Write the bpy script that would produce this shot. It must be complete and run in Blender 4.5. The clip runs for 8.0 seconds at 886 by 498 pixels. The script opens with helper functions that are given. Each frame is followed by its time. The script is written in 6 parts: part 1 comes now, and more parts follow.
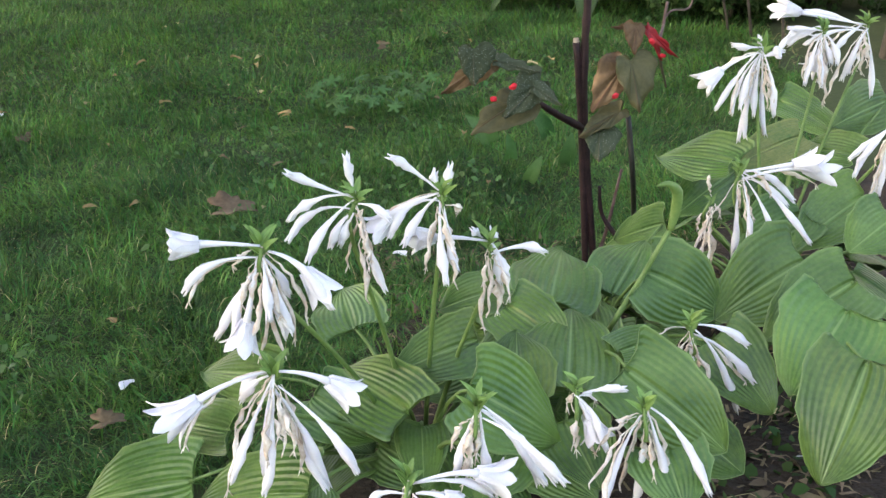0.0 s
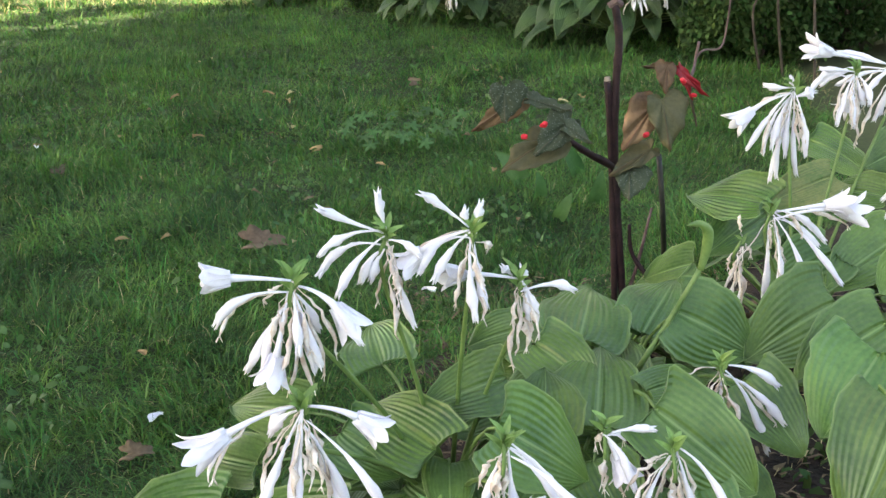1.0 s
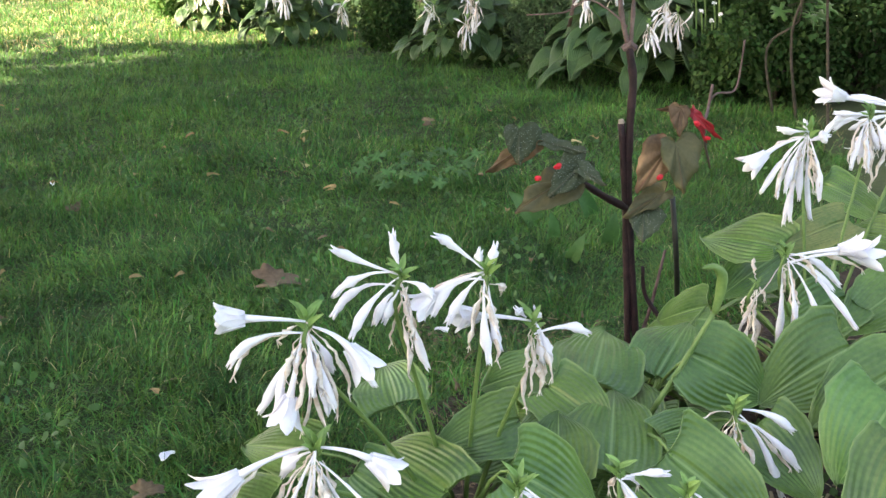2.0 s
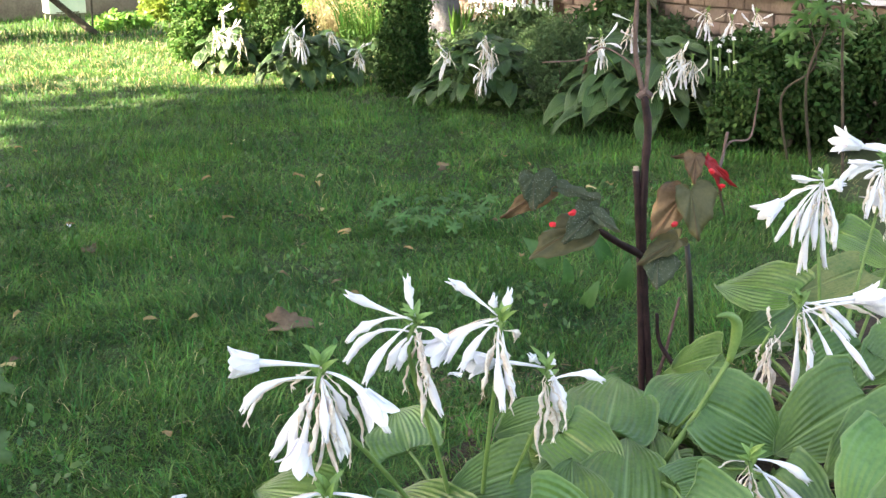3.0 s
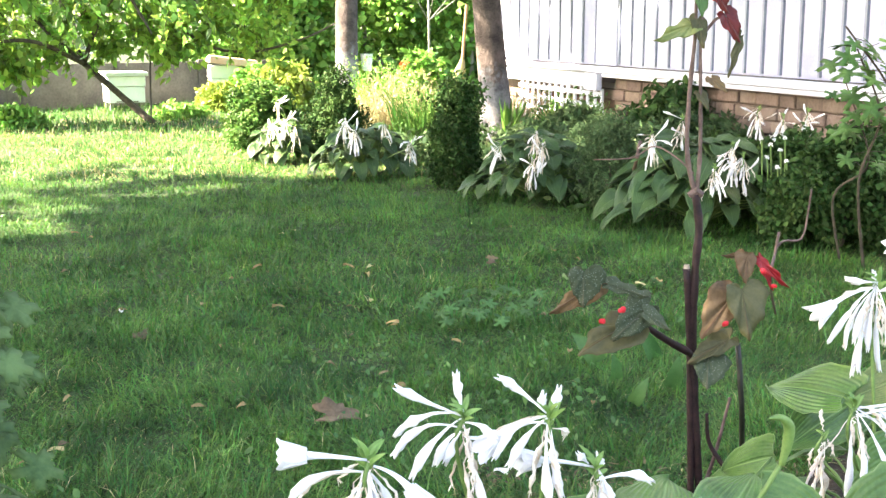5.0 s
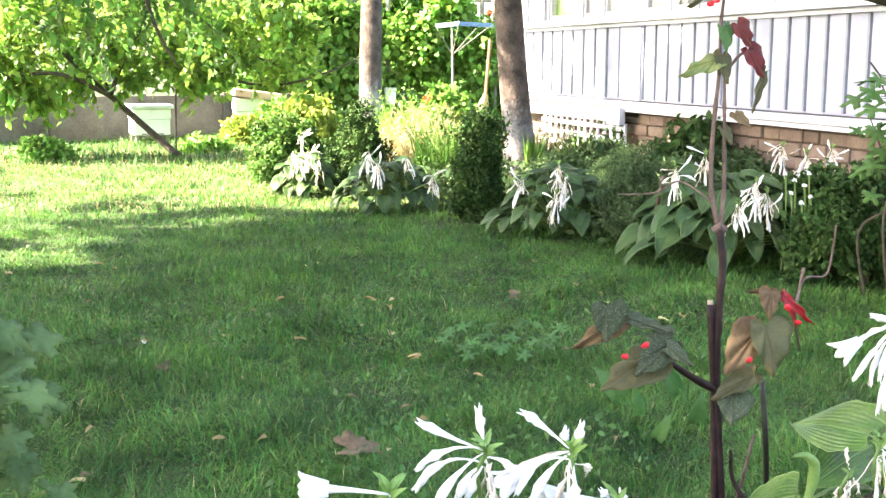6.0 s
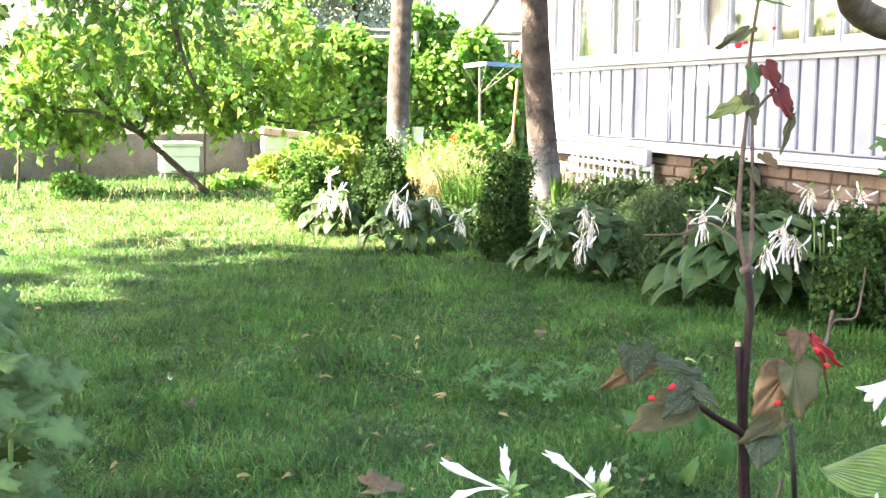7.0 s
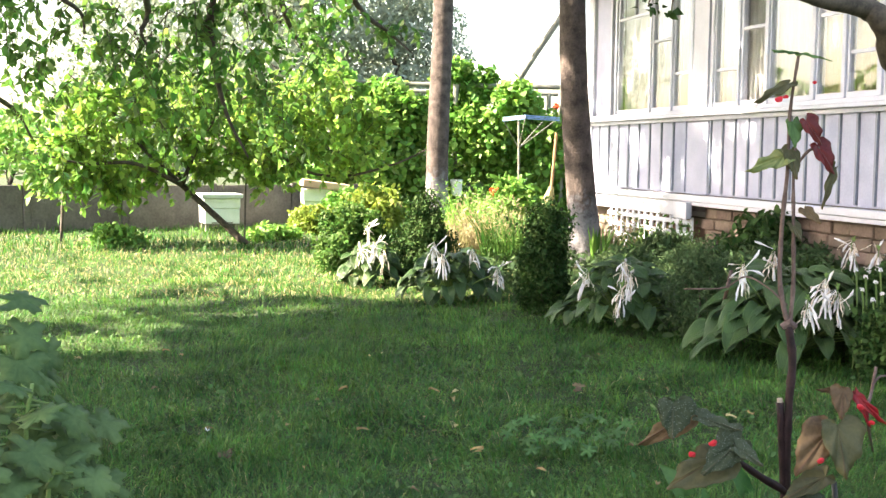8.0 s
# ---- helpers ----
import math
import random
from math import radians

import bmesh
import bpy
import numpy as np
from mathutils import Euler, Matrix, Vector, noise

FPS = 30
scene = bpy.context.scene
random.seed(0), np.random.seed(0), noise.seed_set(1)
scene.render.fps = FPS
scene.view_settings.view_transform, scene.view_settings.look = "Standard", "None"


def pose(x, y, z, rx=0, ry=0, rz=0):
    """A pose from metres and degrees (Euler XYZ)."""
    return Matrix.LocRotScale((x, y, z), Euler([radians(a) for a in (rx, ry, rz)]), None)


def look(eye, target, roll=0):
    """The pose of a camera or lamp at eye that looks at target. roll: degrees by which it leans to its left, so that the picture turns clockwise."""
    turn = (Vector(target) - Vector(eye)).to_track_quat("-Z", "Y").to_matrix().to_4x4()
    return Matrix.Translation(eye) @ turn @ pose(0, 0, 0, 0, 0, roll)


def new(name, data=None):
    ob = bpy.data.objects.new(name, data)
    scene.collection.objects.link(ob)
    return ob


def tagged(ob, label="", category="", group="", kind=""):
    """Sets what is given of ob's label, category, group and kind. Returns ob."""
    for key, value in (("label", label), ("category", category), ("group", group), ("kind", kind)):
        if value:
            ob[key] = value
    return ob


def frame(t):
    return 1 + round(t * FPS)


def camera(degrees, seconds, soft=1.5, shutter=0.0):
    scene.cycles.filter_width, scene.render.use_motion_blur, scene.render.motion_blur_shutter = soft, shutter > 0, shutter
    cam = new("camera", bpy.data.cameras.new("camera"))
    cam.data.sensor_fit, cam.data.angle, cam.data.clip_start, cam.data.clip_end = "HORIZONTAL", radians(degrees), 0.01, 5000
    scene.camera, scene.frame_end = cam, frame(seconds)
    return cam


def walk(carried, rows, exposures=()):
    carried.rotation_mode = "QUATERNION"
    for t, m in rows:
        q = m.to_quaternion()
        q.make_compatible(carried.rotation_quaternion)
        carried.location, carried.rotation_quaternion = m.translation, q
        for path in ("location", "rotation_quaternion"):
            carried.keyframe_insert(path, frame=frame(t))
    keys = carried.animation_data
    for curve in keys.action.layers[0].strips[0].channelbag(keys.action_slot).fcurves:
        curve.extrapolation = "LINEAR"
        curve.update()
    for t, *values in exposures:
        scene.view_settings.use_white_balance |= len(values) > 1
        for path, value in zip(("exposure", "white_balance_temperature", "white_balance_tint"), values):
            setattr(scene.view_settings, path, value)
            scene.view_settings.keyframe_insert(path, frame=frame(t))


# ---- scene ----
# ---------- camera ----------
cam = camera(40.0, 8.0, soft=1.45)
walk(cam, [
    (0.0, pose(0.0183, 0.0121, 1.2760, 69.752, 1.297, -9.465)),
    (0.5, pose(0.0173, 0.0115, 1.2770, 70.615, 1.228, -8.689)),
    (1.0, pose(0.0149, 0.0087, 1.2794, 71.463, 1.085, -7.981)),
    (1.5, pose(0.0123, 0.0085, 1.2826, 72.345, 0.958, -7.596)),
    (3.0, pose(0.0090, 0.0053, 1.2895, 75.366, 0.523, -6.561)),
    (3.5, pose(0.0077, 0.0054, 1.2911, 76.407, 0.367, -5.880)),
    (4.0, pose(0.0064, 0.0025, 1.2932, 77.328, 0.260, -5.104)),
    (4.5, pose(0.0046, -0.0014, 1.2963, 78.546, 0.054, -4.590)),
    (6.0, pose(0.0008, -0.0026, 1.2984, 81.246, -0.350, -3.043)),
    (6.5, pose(0.0011, -0.0038, 1.2981, 81.868, -0.430, -2.386)),
    (7.0, pose(0.0002, -0.0030, 1.2997, 83.057, -0.634, -1.762)),
    (7.5, pose(-0.0002, -0.0036, 1.3019, 84.283, -0.712, -0.987)),
    (8.0, pose(-0.0000, -0.0000, 1.3000, 85.500, -0.798, 0.063)),
], exposures=[(0.0, 3.0, 7900, 14), (1.5, 3.0, 7900, 14), (3.0, 3.2, 7800, 13), (4.5, 3.56, 7700, 12), (6.5, 3.73, 7700, 13), (7.3, 3.48, 7700, 13), (8.0, 2.97, 7700, 14)])

# ---------- light ----------
SUN_AZ, SUN_EL = radians(-88), radians(40)   # azimuth from +y towards +x, elevation
world = bpy.data.worlds.new("daylight")
scene.world = world
world.use_nodes = True
wn = world.node_tree.nodes
sky = wn.new("ShaderNodeTexSky")
sky.sky_type, sky.sun_disc = "NISHITA", False
sky.sun_elevation, sky.sun_rotation = SUN_EL, SUN_AZ
sky.air_density, sky.dust_density = 1.0, 2.5
wn["Background"].inputs["Strength"].default_value = 0.11
world.node_tree.links.new(sky.outputs[0], wn["Background"].inputs["Color"])
sun_data = bpy.data.lights.new("sun", "SUN")
sun_data.energy, sun_data.angle, sun_data.color = 5.0, radians(0.6), (1.0, 0.93, 0.8)
sun = new("sun", sun_data)
sun_dir = Vector((math.sin(SUN_AZ) * math.cos(SUN_EL), math.cos(SUN_AZ) * math.cos(SUN_EL), math.sin(SUN_EL)))
sun.matrix_world = look(sun_dir * 30, (0, 0, 0))

# ---------- materials ----------
def shade(name, dark, light, rough=0.6, scale=6.0, fine=60.0, bump=0.25, metal=0.0, sheer=0.0, hue=0.0, depth=0.004, spec=0.4):
    """Procedural surface: two colours mixed by broad and fine noise, relief, and a share of light let through."""
    m = bpy.data.materials.new(name)
    m.use_nodes = True
    nt = m.node_tree
    n, link = nt.nodes, nt.links.new
    b = n["Principled BSDF"]
    co = n.new("ShaderNodeTexCoord")
    n1, n2 = n.new("ShaderNodeTexNoise"), n.new("ShaderNodeTexNoise")
    n1.inputs["Scale"].default_value, n2.inputs["Scale"].default_value = scale, fine
    n1.inputs["Detail"].default_value = n2.inputs["Detail"].default_value = 4
    for k in (n1, n2):
        link(co.outputs["Object"], k.inputs["Vector"])
    add = n.new("ShaderNodeMath")
    add.operation = "MULTIPLY_ADD"
    link(n2.outputs[0], add.inputs[0])
    add.inputs[1].default_value = 0.45
    link(n1.outputs[0], add.inputs[2])
    ramp = n.new("ShaderNodeMapRange")
    ramp.inputs[1].default_value, ramp.inputs[2].default_value = 0.5, 0.95
    link(add.outputs[0], ramp.inputs[0])
    mix = n.new("ShaderNodeMix")
    mix.data_type = "RGBA"
    mix.inputs["A"].default_value, mix.inputs["B"].default_value = (*dark, 1), (*light, 1)
    link(ramp.outputs[0], mix.inputs["Factor"])
    colour = mix.outputs["Result"]
    if hue:
        geo, info = n.new("ShaderNodeNewGeometry"), n.new("ShaderNodeObjectInfo")
        s = n.new("ShaderNodeMath")
        link(geo.outputs["Random Per Island"], s.inputs[0])
        link(info.outputs["Random"], s.inputs[1])
        fr = n.new("ShaderNodeMath")
        fr.operation = "FRACT"
        link(s.outputs[0], fr.inputs[0])
        mr, mv = n.new("ShaderNodeMapRange"), n.new("ShaderNodeMapRange")
        mr.inputs[3].default_value, mr.inputs[4].default_value = 0.5 - hue * 0.06, 0.5 + hue * 0.05
        mv.inputs[3].default_value, mv.inputs[4].default_value = 1 - hue * 0.8, 1 + hue * 0.8
        hs = n.new("ShaderNodeHueSaturation")
        link(fr.outputs[0], mr.inputs[0])
        mul = n.new("ShaderNodeMath")
        mul.operation = "MULTIPLY"
        link(fr.outputs[0], mul.inputs[0])
        mul.inputs[1].default_value = 7.31
        fr2 = n.new("ShaderNodeMath")
        fr2.operation = "FRACT"
        link(mul.outputs[0], fr2.inputs[0])
        link(fr2.outputs[0], mv.inputs[0])
        link(mr.outputs[0], hs.inputs["Hue"])
        link(mv.outputs[0], hs.inputs["Value"])
        link(colour, hs.inputs["Color"])
        colour = hs.outputs["Color"]
    link(colour, b.inputs["Base Color"])
    b.inputs["Roughness"].default_value, b.inputs["Metallic"].default_value = rough, metal
    b.inputs["Specular IOR Level"].default_value = spec
    if bump:
        bp = n.new("ShaderNodeBump")
        bp.inputs["Strength"].default_value, bp.inputs["Distance"].default_value = bump, depth
        link(add.outputs[0], bp.inputs["Height"])
        link(bp.outputs[0], b.inputs["Normal"])
    if sheer:
        tr, ms = n.new("ShaderNodeBsdfTranslucent"), n.new("ShaderNodeMixShader")
        link(colour, tr.inputs["Color"])
        ms.inputs[0].default_value = sheer
        link(b.outputs[0], ms.inputs[1])
        link(tr.outputs[0], ms.inputs[2])
        link(ms.outputs[0], n["Material Output"].inputs["Surface"])
    return m


def veined(name, dark, light, edge, ridges, rough, sheer, spec=0.45, spots=None):
    """A leaf blade: veins along the leaf by its UV, a paler rim, mottling, optional pale spots."""
    m = shade(name, dark, light, rough, 9, 110, 0.2, 0, sheer, 0.16, 0.002, spec)
    n, link = m.node_tree.nodes, m.node_tree.links.new
    b = n["Principled BSDF"]
    uv = n.new("ShaderNodeUVMap")
    sep = n.new("ShaderNodeSeparateXYZ")
    link(uv.outputs[0], sep.inputs[0])
    wave = n.new("ShaderNodeMath")
    wave.operation = "MULTIPLY"
    link(sep.outputs["Y"], wave.inputs[0])
    wave.inputs[1].default_value = ridges * math.pi
    sine = n.new("ShaderNodeMath")
    sine.operation = "COSINE"
    link(wave.outputs[0], sine.inputs[0])
    bp = n.new("ShaderNodeBump")
    bp.inputs["Strength"].default_value, bp.inputs["Distance"].default_value = 0.32, 0.004
    link(sine.outputs[0], bp.inputs["Height"])
    old = b.inputs["Normal"].links[0].from_socket
    link(old, bp.inputs["Normal"])
    link(bp.outputs[0], b.inputs["Normal"])
    src = b.inputs["Base Color"].links[0].from_socket
    rim = n.new("ShaderNodeMath")
    rim.operation = "ABSOLUTE"
    link(sep.outputs["Y"], rim.inputs[0])
    rr = n.new("ShaderNodeMapRange")
    rr.inputs[1].default_value, rr.inputs[2].default_value = 0.93, 1.0
    link(rim.outputs[0], rr.inputs[0])
    rib = n.new("ShaderNodeMapRange")
    rib.inputs[1].default_value, rib.inputs[2].default_value = 0.035, 0.015
    link(rim.outputs[0], rib.inputs[0])
    mx = n.new("ShaderNodeMath")
    mx.operation = "MAXIMUM"
    link(rr.outputs[0], mx.inputs[0])
    link(rib.outputs[0], mx.inputs[1])
    sc = n.new("ShaderNodeMath")
    sc.operation = "MULTIPLY"
    link(mx.outputs[0], sc.inputs[0])
    sc.inputs[1].default_value = 0.6
    mix = n.new("ShaderNodeMix")
    mix.data_type = "RGBA"
    link(sc.outputs[0], mix.inputs["Factor"])
    link(src, mix.inputs["A"])
    mix.inputs["B"].default_value = (*edge, 1)
    out = mix.outputs["Result"]
    if spots:
        vo = n.new("ShaderNodeTexVoronoi")
        vo.inputs["Scale"].default_value = 210
        co = n.new("ShaderNodeTexCoord")
        link(co.outputs["Object"], vo.inputs["Vector"])
        th = n.new("ShaderNodeMapRange")
        th.inputs[1].default_value, th.inputs[2].default_value = 0.22, 0.14
        link(vo.outputs["Distance"], th.inputs[0])
        m2 = n.new("ShaderNodeMix")
        m2.data_type = "RGBA"
        link(th.outputs[0], m2.inputs["Factor"])
        link(out, m2.inputs["A"])
        m2.inputs["B"].default_value = (*spots, 1)
        out = m2.outputs["Result"]
    link(out, b.inputs["Base Color"])
    for k in n:
        if k.type == "BSDF_TRANSLUCENT":
            link(out, k.inputs["Color"])
    return m


M_SOIL = shade("soil", (0.008, 0.005, 0.003), (0.045, 0.027, 0.015), 0.95, 9, 60, 1.0, depth=0.04)
M_TURF = shade("turf", (0.014, 0.028, 0.006), (0.04, 0.06, 0.018), 0.95, 1.5, 40, 0.8, depth=0.02)
M_GRASS = shade("grass_blades", (0.019, 0.078, 0.014), (0.1, 0.245, 0.045), 0.55, 1.9, 14, 0, sheer=0.35, hue=0.75, spec=0.35)
M_COARSE = shade("coarse_blades", (0.05, 0.14, 0.025), (0.15, 0.29, 0.07), 0.5, 2.5, 14, 0, sheer=0.3, hue=0.5, spec=0.4)
M_STRAW = shade("dry_blades", (0.3, 0.25, 0.11), (0.55, 0.47, 0.25), 0.8, 3, 20, 0, sheer=0.2, hue=0.3)
M_WEED = shade("weed_leaf", (0.035, 0.105, 0.025), (0.075, 0.17, 0.045), 0.6, 6, 80, 0.2, sheer=0.25, hue=0.3)
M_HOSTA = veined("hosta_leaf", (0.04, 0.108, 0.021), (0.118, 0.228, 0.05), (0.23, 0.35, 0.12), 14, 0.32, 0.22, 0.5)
# darker, rougher leaf for the hostas of the border
M_HOSTA_FAR = veined("darker_hosta_leaf", (0.022, 0.06, 0.017), (0.052, 0.108, 0.03), (0.1, 0.17, 0.065), 14, 0.42, 0.15, 0.35)
M_YELLOWING = veined("yellowing_leaf", (0.08, 0.16, 0.04), (0.27, 0.28, 0.09), (0.3, 0.35, 0.12), 17, 0.5, 0.18)
M_STALK = shade("green_stalk", (0.09, 0.17, 0.04), (0.17, 0.27, 0.08), 0.5, 20, 150, 0.2, sheer=0.1)
M_BRACT = shade("bract", (0.12, 0.24, 0.05), (0.24, 0.38, 0.11), 0.5, 30, 150, 0.15, sheer=0.25, hue=0.2)
M_PETAL = shade("white_petal", (0.84, 0.82, 0.88), (0.92, 0.92, 0.93), 0.5, 40, 240, 0.25, sheer=0.3, depth=0.001, spec=0.3)
M_WILT = shade("wilted_petal", (0.58, 0.46, 0.35), (0.9, 0.85, 0.8), 0.75, 40, 200, 0.5, sheer=0.2, hue=0.15)
M_MAPLE = shade("maple_leaf", (0.04, 0.125, 0.025), (0.085, 0.2, 0.045), 0.5, 5, 60, 0.2, sheer=0.3, hue=0.2)
M_CANE = shade("cane_bark", (0.009, 0.004, 0.005), (0.034, 0.017, 0.017), 0.6, 25, 160, 0.5, spec=0.2)
M_CANE_PALE = shade("pale_cane_bark", (0.055, 0.033, 0.03), (0.17, 0.115, 0.1), 0.65, 25, 160, 0.5, spec=0.2)
M_STAKE = shade("dark_stake", (0.012, 0.012, 0.01), (0.03, 0.03, 0.025), 0.5, 30, 160, 0.3)
M_CUT = shade("cut_wood", (0.22, 0.17, 0.12), (0.42, 0.34, 0.26), 0.8, 60, 200, 0.3)
M_BEGONIA = veined("begonia_leaf", (0.055, 0.058, 0.025), (0.12, 0.11, 0.05), (0.1, 0.06, 0.03), 9, 0.5, 0.25, 0.25)
M_SPOTTED = veined("spotted_begonia_leaf", (0.035, 0.05, 0.026), (0.085, 0.1, 0.06), (0.1, 0.09, 0.06), 9, 0.6, 0.15, 0.12, spots=(0.26, 0.28, 0.25))
M_RUST = veined("bronze_begonia_leaf", (0.08, 0.045, 0.022), (0.19, 0.125, 0.065), (0.1, 0.04, 0.03), 9, 0.5, 0.3, 0.25)
M_CRIMSON = veined("crimson_begonia_leaf", (0.09, 0.015, 0.012), (0.2, 0.04, 0.03), (0.16, 0.05, 0.04), 9, 0.45, 0.3, 0.25)
M_RED = shade("red_leaf", (0.22, 0.008, 0.012), (0.42, 0.018, 0.025), 0.4, 20, 150, 0.2, sheer=0.3)
M_BLOOM = shade("red_bloom", (0.6, 0.012, 0.03), (0.8, 0.04, 0.06), 0.45, 40, 200, 0.1, sheer=0.3)
M_PINK = shade("pink_petal", (0.5, 0.09, 0.1), (0.75, 0.25, 0.24), 0.6, 20, 100, 0, sheer=0.3, hue=0.2)
M_ORANGE = shade("orange_petal", (0.6, 0.06, 0.02), (0.8, 0.13, 0.04), 0.6, 20, 100, 0, sheer=0.3)
M_MUM = shade("mum_leaf", (0.032, 0.08, 0.02), (0.1, 0.165, 0.05), 0.7, 12, 120, 0.35, sheer=0.15, hue=0.15)
M_BARK = shade("bark", (0.028, 0.021, 0.02), (0.115, 0.09, 0.082), 0.9, 7, 45, 1.0, depth=0.03)
M_TWIG = shade("twig_bark", (0.03, 0.024, 0.018), (0.1, 0.08, 0.06), 0.85, 20, 100, 0.5)
M_TREE = shade("tree_leaf", (0.1, 0.24, 0.035), (0.3, 0.49, 0.1), 0.5, 0.9, 8, 0, sheer=0.5, hue=0.5)
# walnut green, its colour darkened for boughs hanging in the crown's shade
M_WALNUT_SHADED = shade("shaded_walnut_leaf", (0.045, 0.14, 0.025), (0.13, 0.28, 0.06), 0.5, 0.9, 8, 0, sheer=0.45, hue=0.45)
M_VINE = shade("vine_leaf", (0.08, 0.22, 0.035), (0.21, 0.41, 0.085), 0.55, 0.7, 8, 0, sheer=0.4, hue=0.45)
M_GOLD = shade("golden_leaf", (0.13, 0.21, 0.035), (0.28, 0.36, 0.07), 0.55, 1, 8, 0, sheer=0.4, hue=0.3)
# leaf green greyed and paled to stand for haze over the far trees
M_FAR_HAZE = shade("haze_paled_leaf", (0.2, 0.25, 0.18), (0.36, 0.42, 0.32), 0.7, 0.5, 4, 0, sheer=0.3, hue=0.3)
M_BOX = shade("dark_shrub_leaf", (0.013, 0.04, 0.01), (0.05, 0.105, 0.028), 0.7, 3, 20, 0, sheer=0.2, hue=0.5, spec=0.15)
M_SHRUB = shade("green_shrub_leaf", (0.03, 0.085, 0.018), (0.1, 0.21, 0.045), 0.6, 3, 20, 0, sheer=0.3, hue=0.45, spec=0.2)
M_ASTER = shade("grey_green_leaf", (0.035, 0.075, 0.03), (0.085, 0.14, 0.06), 0.7, 3, 20, 0, sheer=0.2, hue=0.4, spec=0.15)
M_STRAWBUSH = shade("drying_foliage", (0.2, 0.18, 0.09), (0.42, 0.37, 0.21), 0.7, 2, 20, 0, sheer=0.35, hue=0.35)
M_DEAD = shade("dead_leaf", (0.1, 0.07, 0.036), (0.2, 0.15, 0.085), 0.8, 15, 100, 0.5, sheer=0.1, hue=0.3)
M_FALLEN = shade("fallen_yellow_leaf", (0.2, 0.13, 0.05), (0.4, 0.29, 0.13), 0.7, 15, 100, 0.3, sheer=0.15, hue=0.3)
M_PAINT = shade("blue_white_paint", (0.31, 0.33, 0.46), (0.44, 0.46, 0.59), 0.55, 2.5, 50, 0.25, depth=0.002)
M_TRIM = shade("white_trim_paint", (0.5, 0.515, 0.61), (0.62, 0.63, 0.72), 0.5, 3, 50, 0.2, depth=0.002)
M_GAP = shade("grey_batten_paint", (0.19, 0.21, 0.27), (0.28, 0.31, 0.37), 0.65, 3, 50, 0.2)
M_CURTAIN = shade("curtain_cloth", (0.68, 0.58, 0.36), (0.85, 0.78, 0.56), 0.9, 3, 60, 0.2, sheer=0.3)
# white lace, which also stands for bright sky mirrored in the panes
M_LACE = shade("white_lace", (0.75, 0.75, 0.75), (0.88, 0.88, 0.88), 0.9, 4, 60, 0.2, sheer=0.3)
M_ROOM = shade("dim_room_wall", (0.3, 0.28, 0.25), (0.42, 0.4, 0.36), 0.9, 2, 30, 0.1)
# brown stone, darkened in its colour to put the foundation in shade
M_BRICK = shade("foundation_stone", (0.11, 0.08, 0.065), (0.21, 0.155, 0.13), 0.9, 5, 40, 0.6, hue=0.2, depth=0.01)
M_MORTAR = shade("mortar", (0.1, 0.07, 0.055), (0.19, 0.14, 0.11), 0.95, 6, 50, 0.6)
M_DARK = shade("crawlspace_shade_panel", (0.05, 0.025, 0.018), (0.1, 0.055, 0.04), 0.95, 4, 30, 0.4)
M_CONCRETE = shade("fence_concrete", (0.07, 0.06, 0.053), (0.2, 0.175, 0.155), 0.9, 1.6, 25, 0.6, depth=0.01)
M_HIVE = shade("hive_white_paint", (0.6, 0.68, 0.66), (0.78, 0.83, 0.81), 0.5, 4, 50, 0.2)
M_HIVE_LID = shade("hive_lid_metal", (0.45, 0.52, 0.52), (0.6, 0.66, 0.66), 0.4, 4, 50, 0.2, metal=0.3)
M_HIVE_ROOF = shade("hive_roof_board", (0.42, 0.27, 0.2), (0.6, 0.42, 0.33), 0.8, 4, 50, 0.4)
M_POLE = shade("rusty_pole", (0.03, 0.027, 0.022), (0.09, 0.07, 0.055), 0.7, 10, 80, 0.4)
M_GREYWOOD = shade("weathered_pole", (0.14, 0.14, 0.12), (0.27, 0.27, 0.24), 0.85, 6, 60, 0.4)
M_HANDLE = shade("tool_handle", (0.25, 0.13, 0.07), (0.45, 0.27, 0.15), 0.6, 8, 60, 0.2)
M_BLUELINE = shade("blue_cord", (0.15, 0.28, 0.55), (0.3, 0.45, 0.7), 0.6, 8, 60, 0)
M_BUCKET = shade("white_plastic", (0.66, 0.68, 0.68), (0.76, 0.78, 0.78), 0.4, 5, 60, 0.05)
M_ROOF = shade("roof_sheet", (0.2, 0.16, 0.14), (0.32, 0.27, 0.24), 0.8, 2, 30, 0.3)

glass = bpy.data.materials.new("window_glass")
glass.use_nodes = True
gp = glass.node_tree.nodes["Principled BSDF"]
gp.inputs["Transmission Weight"].default_value, gp.inputs["Roughness"].default_value, gp.inputs["IOR"].default_value = 1.0, 0.02, 1.5
gp.inputs["Base Color"].default_value = (0.95, 0.97, 0.97, 1)



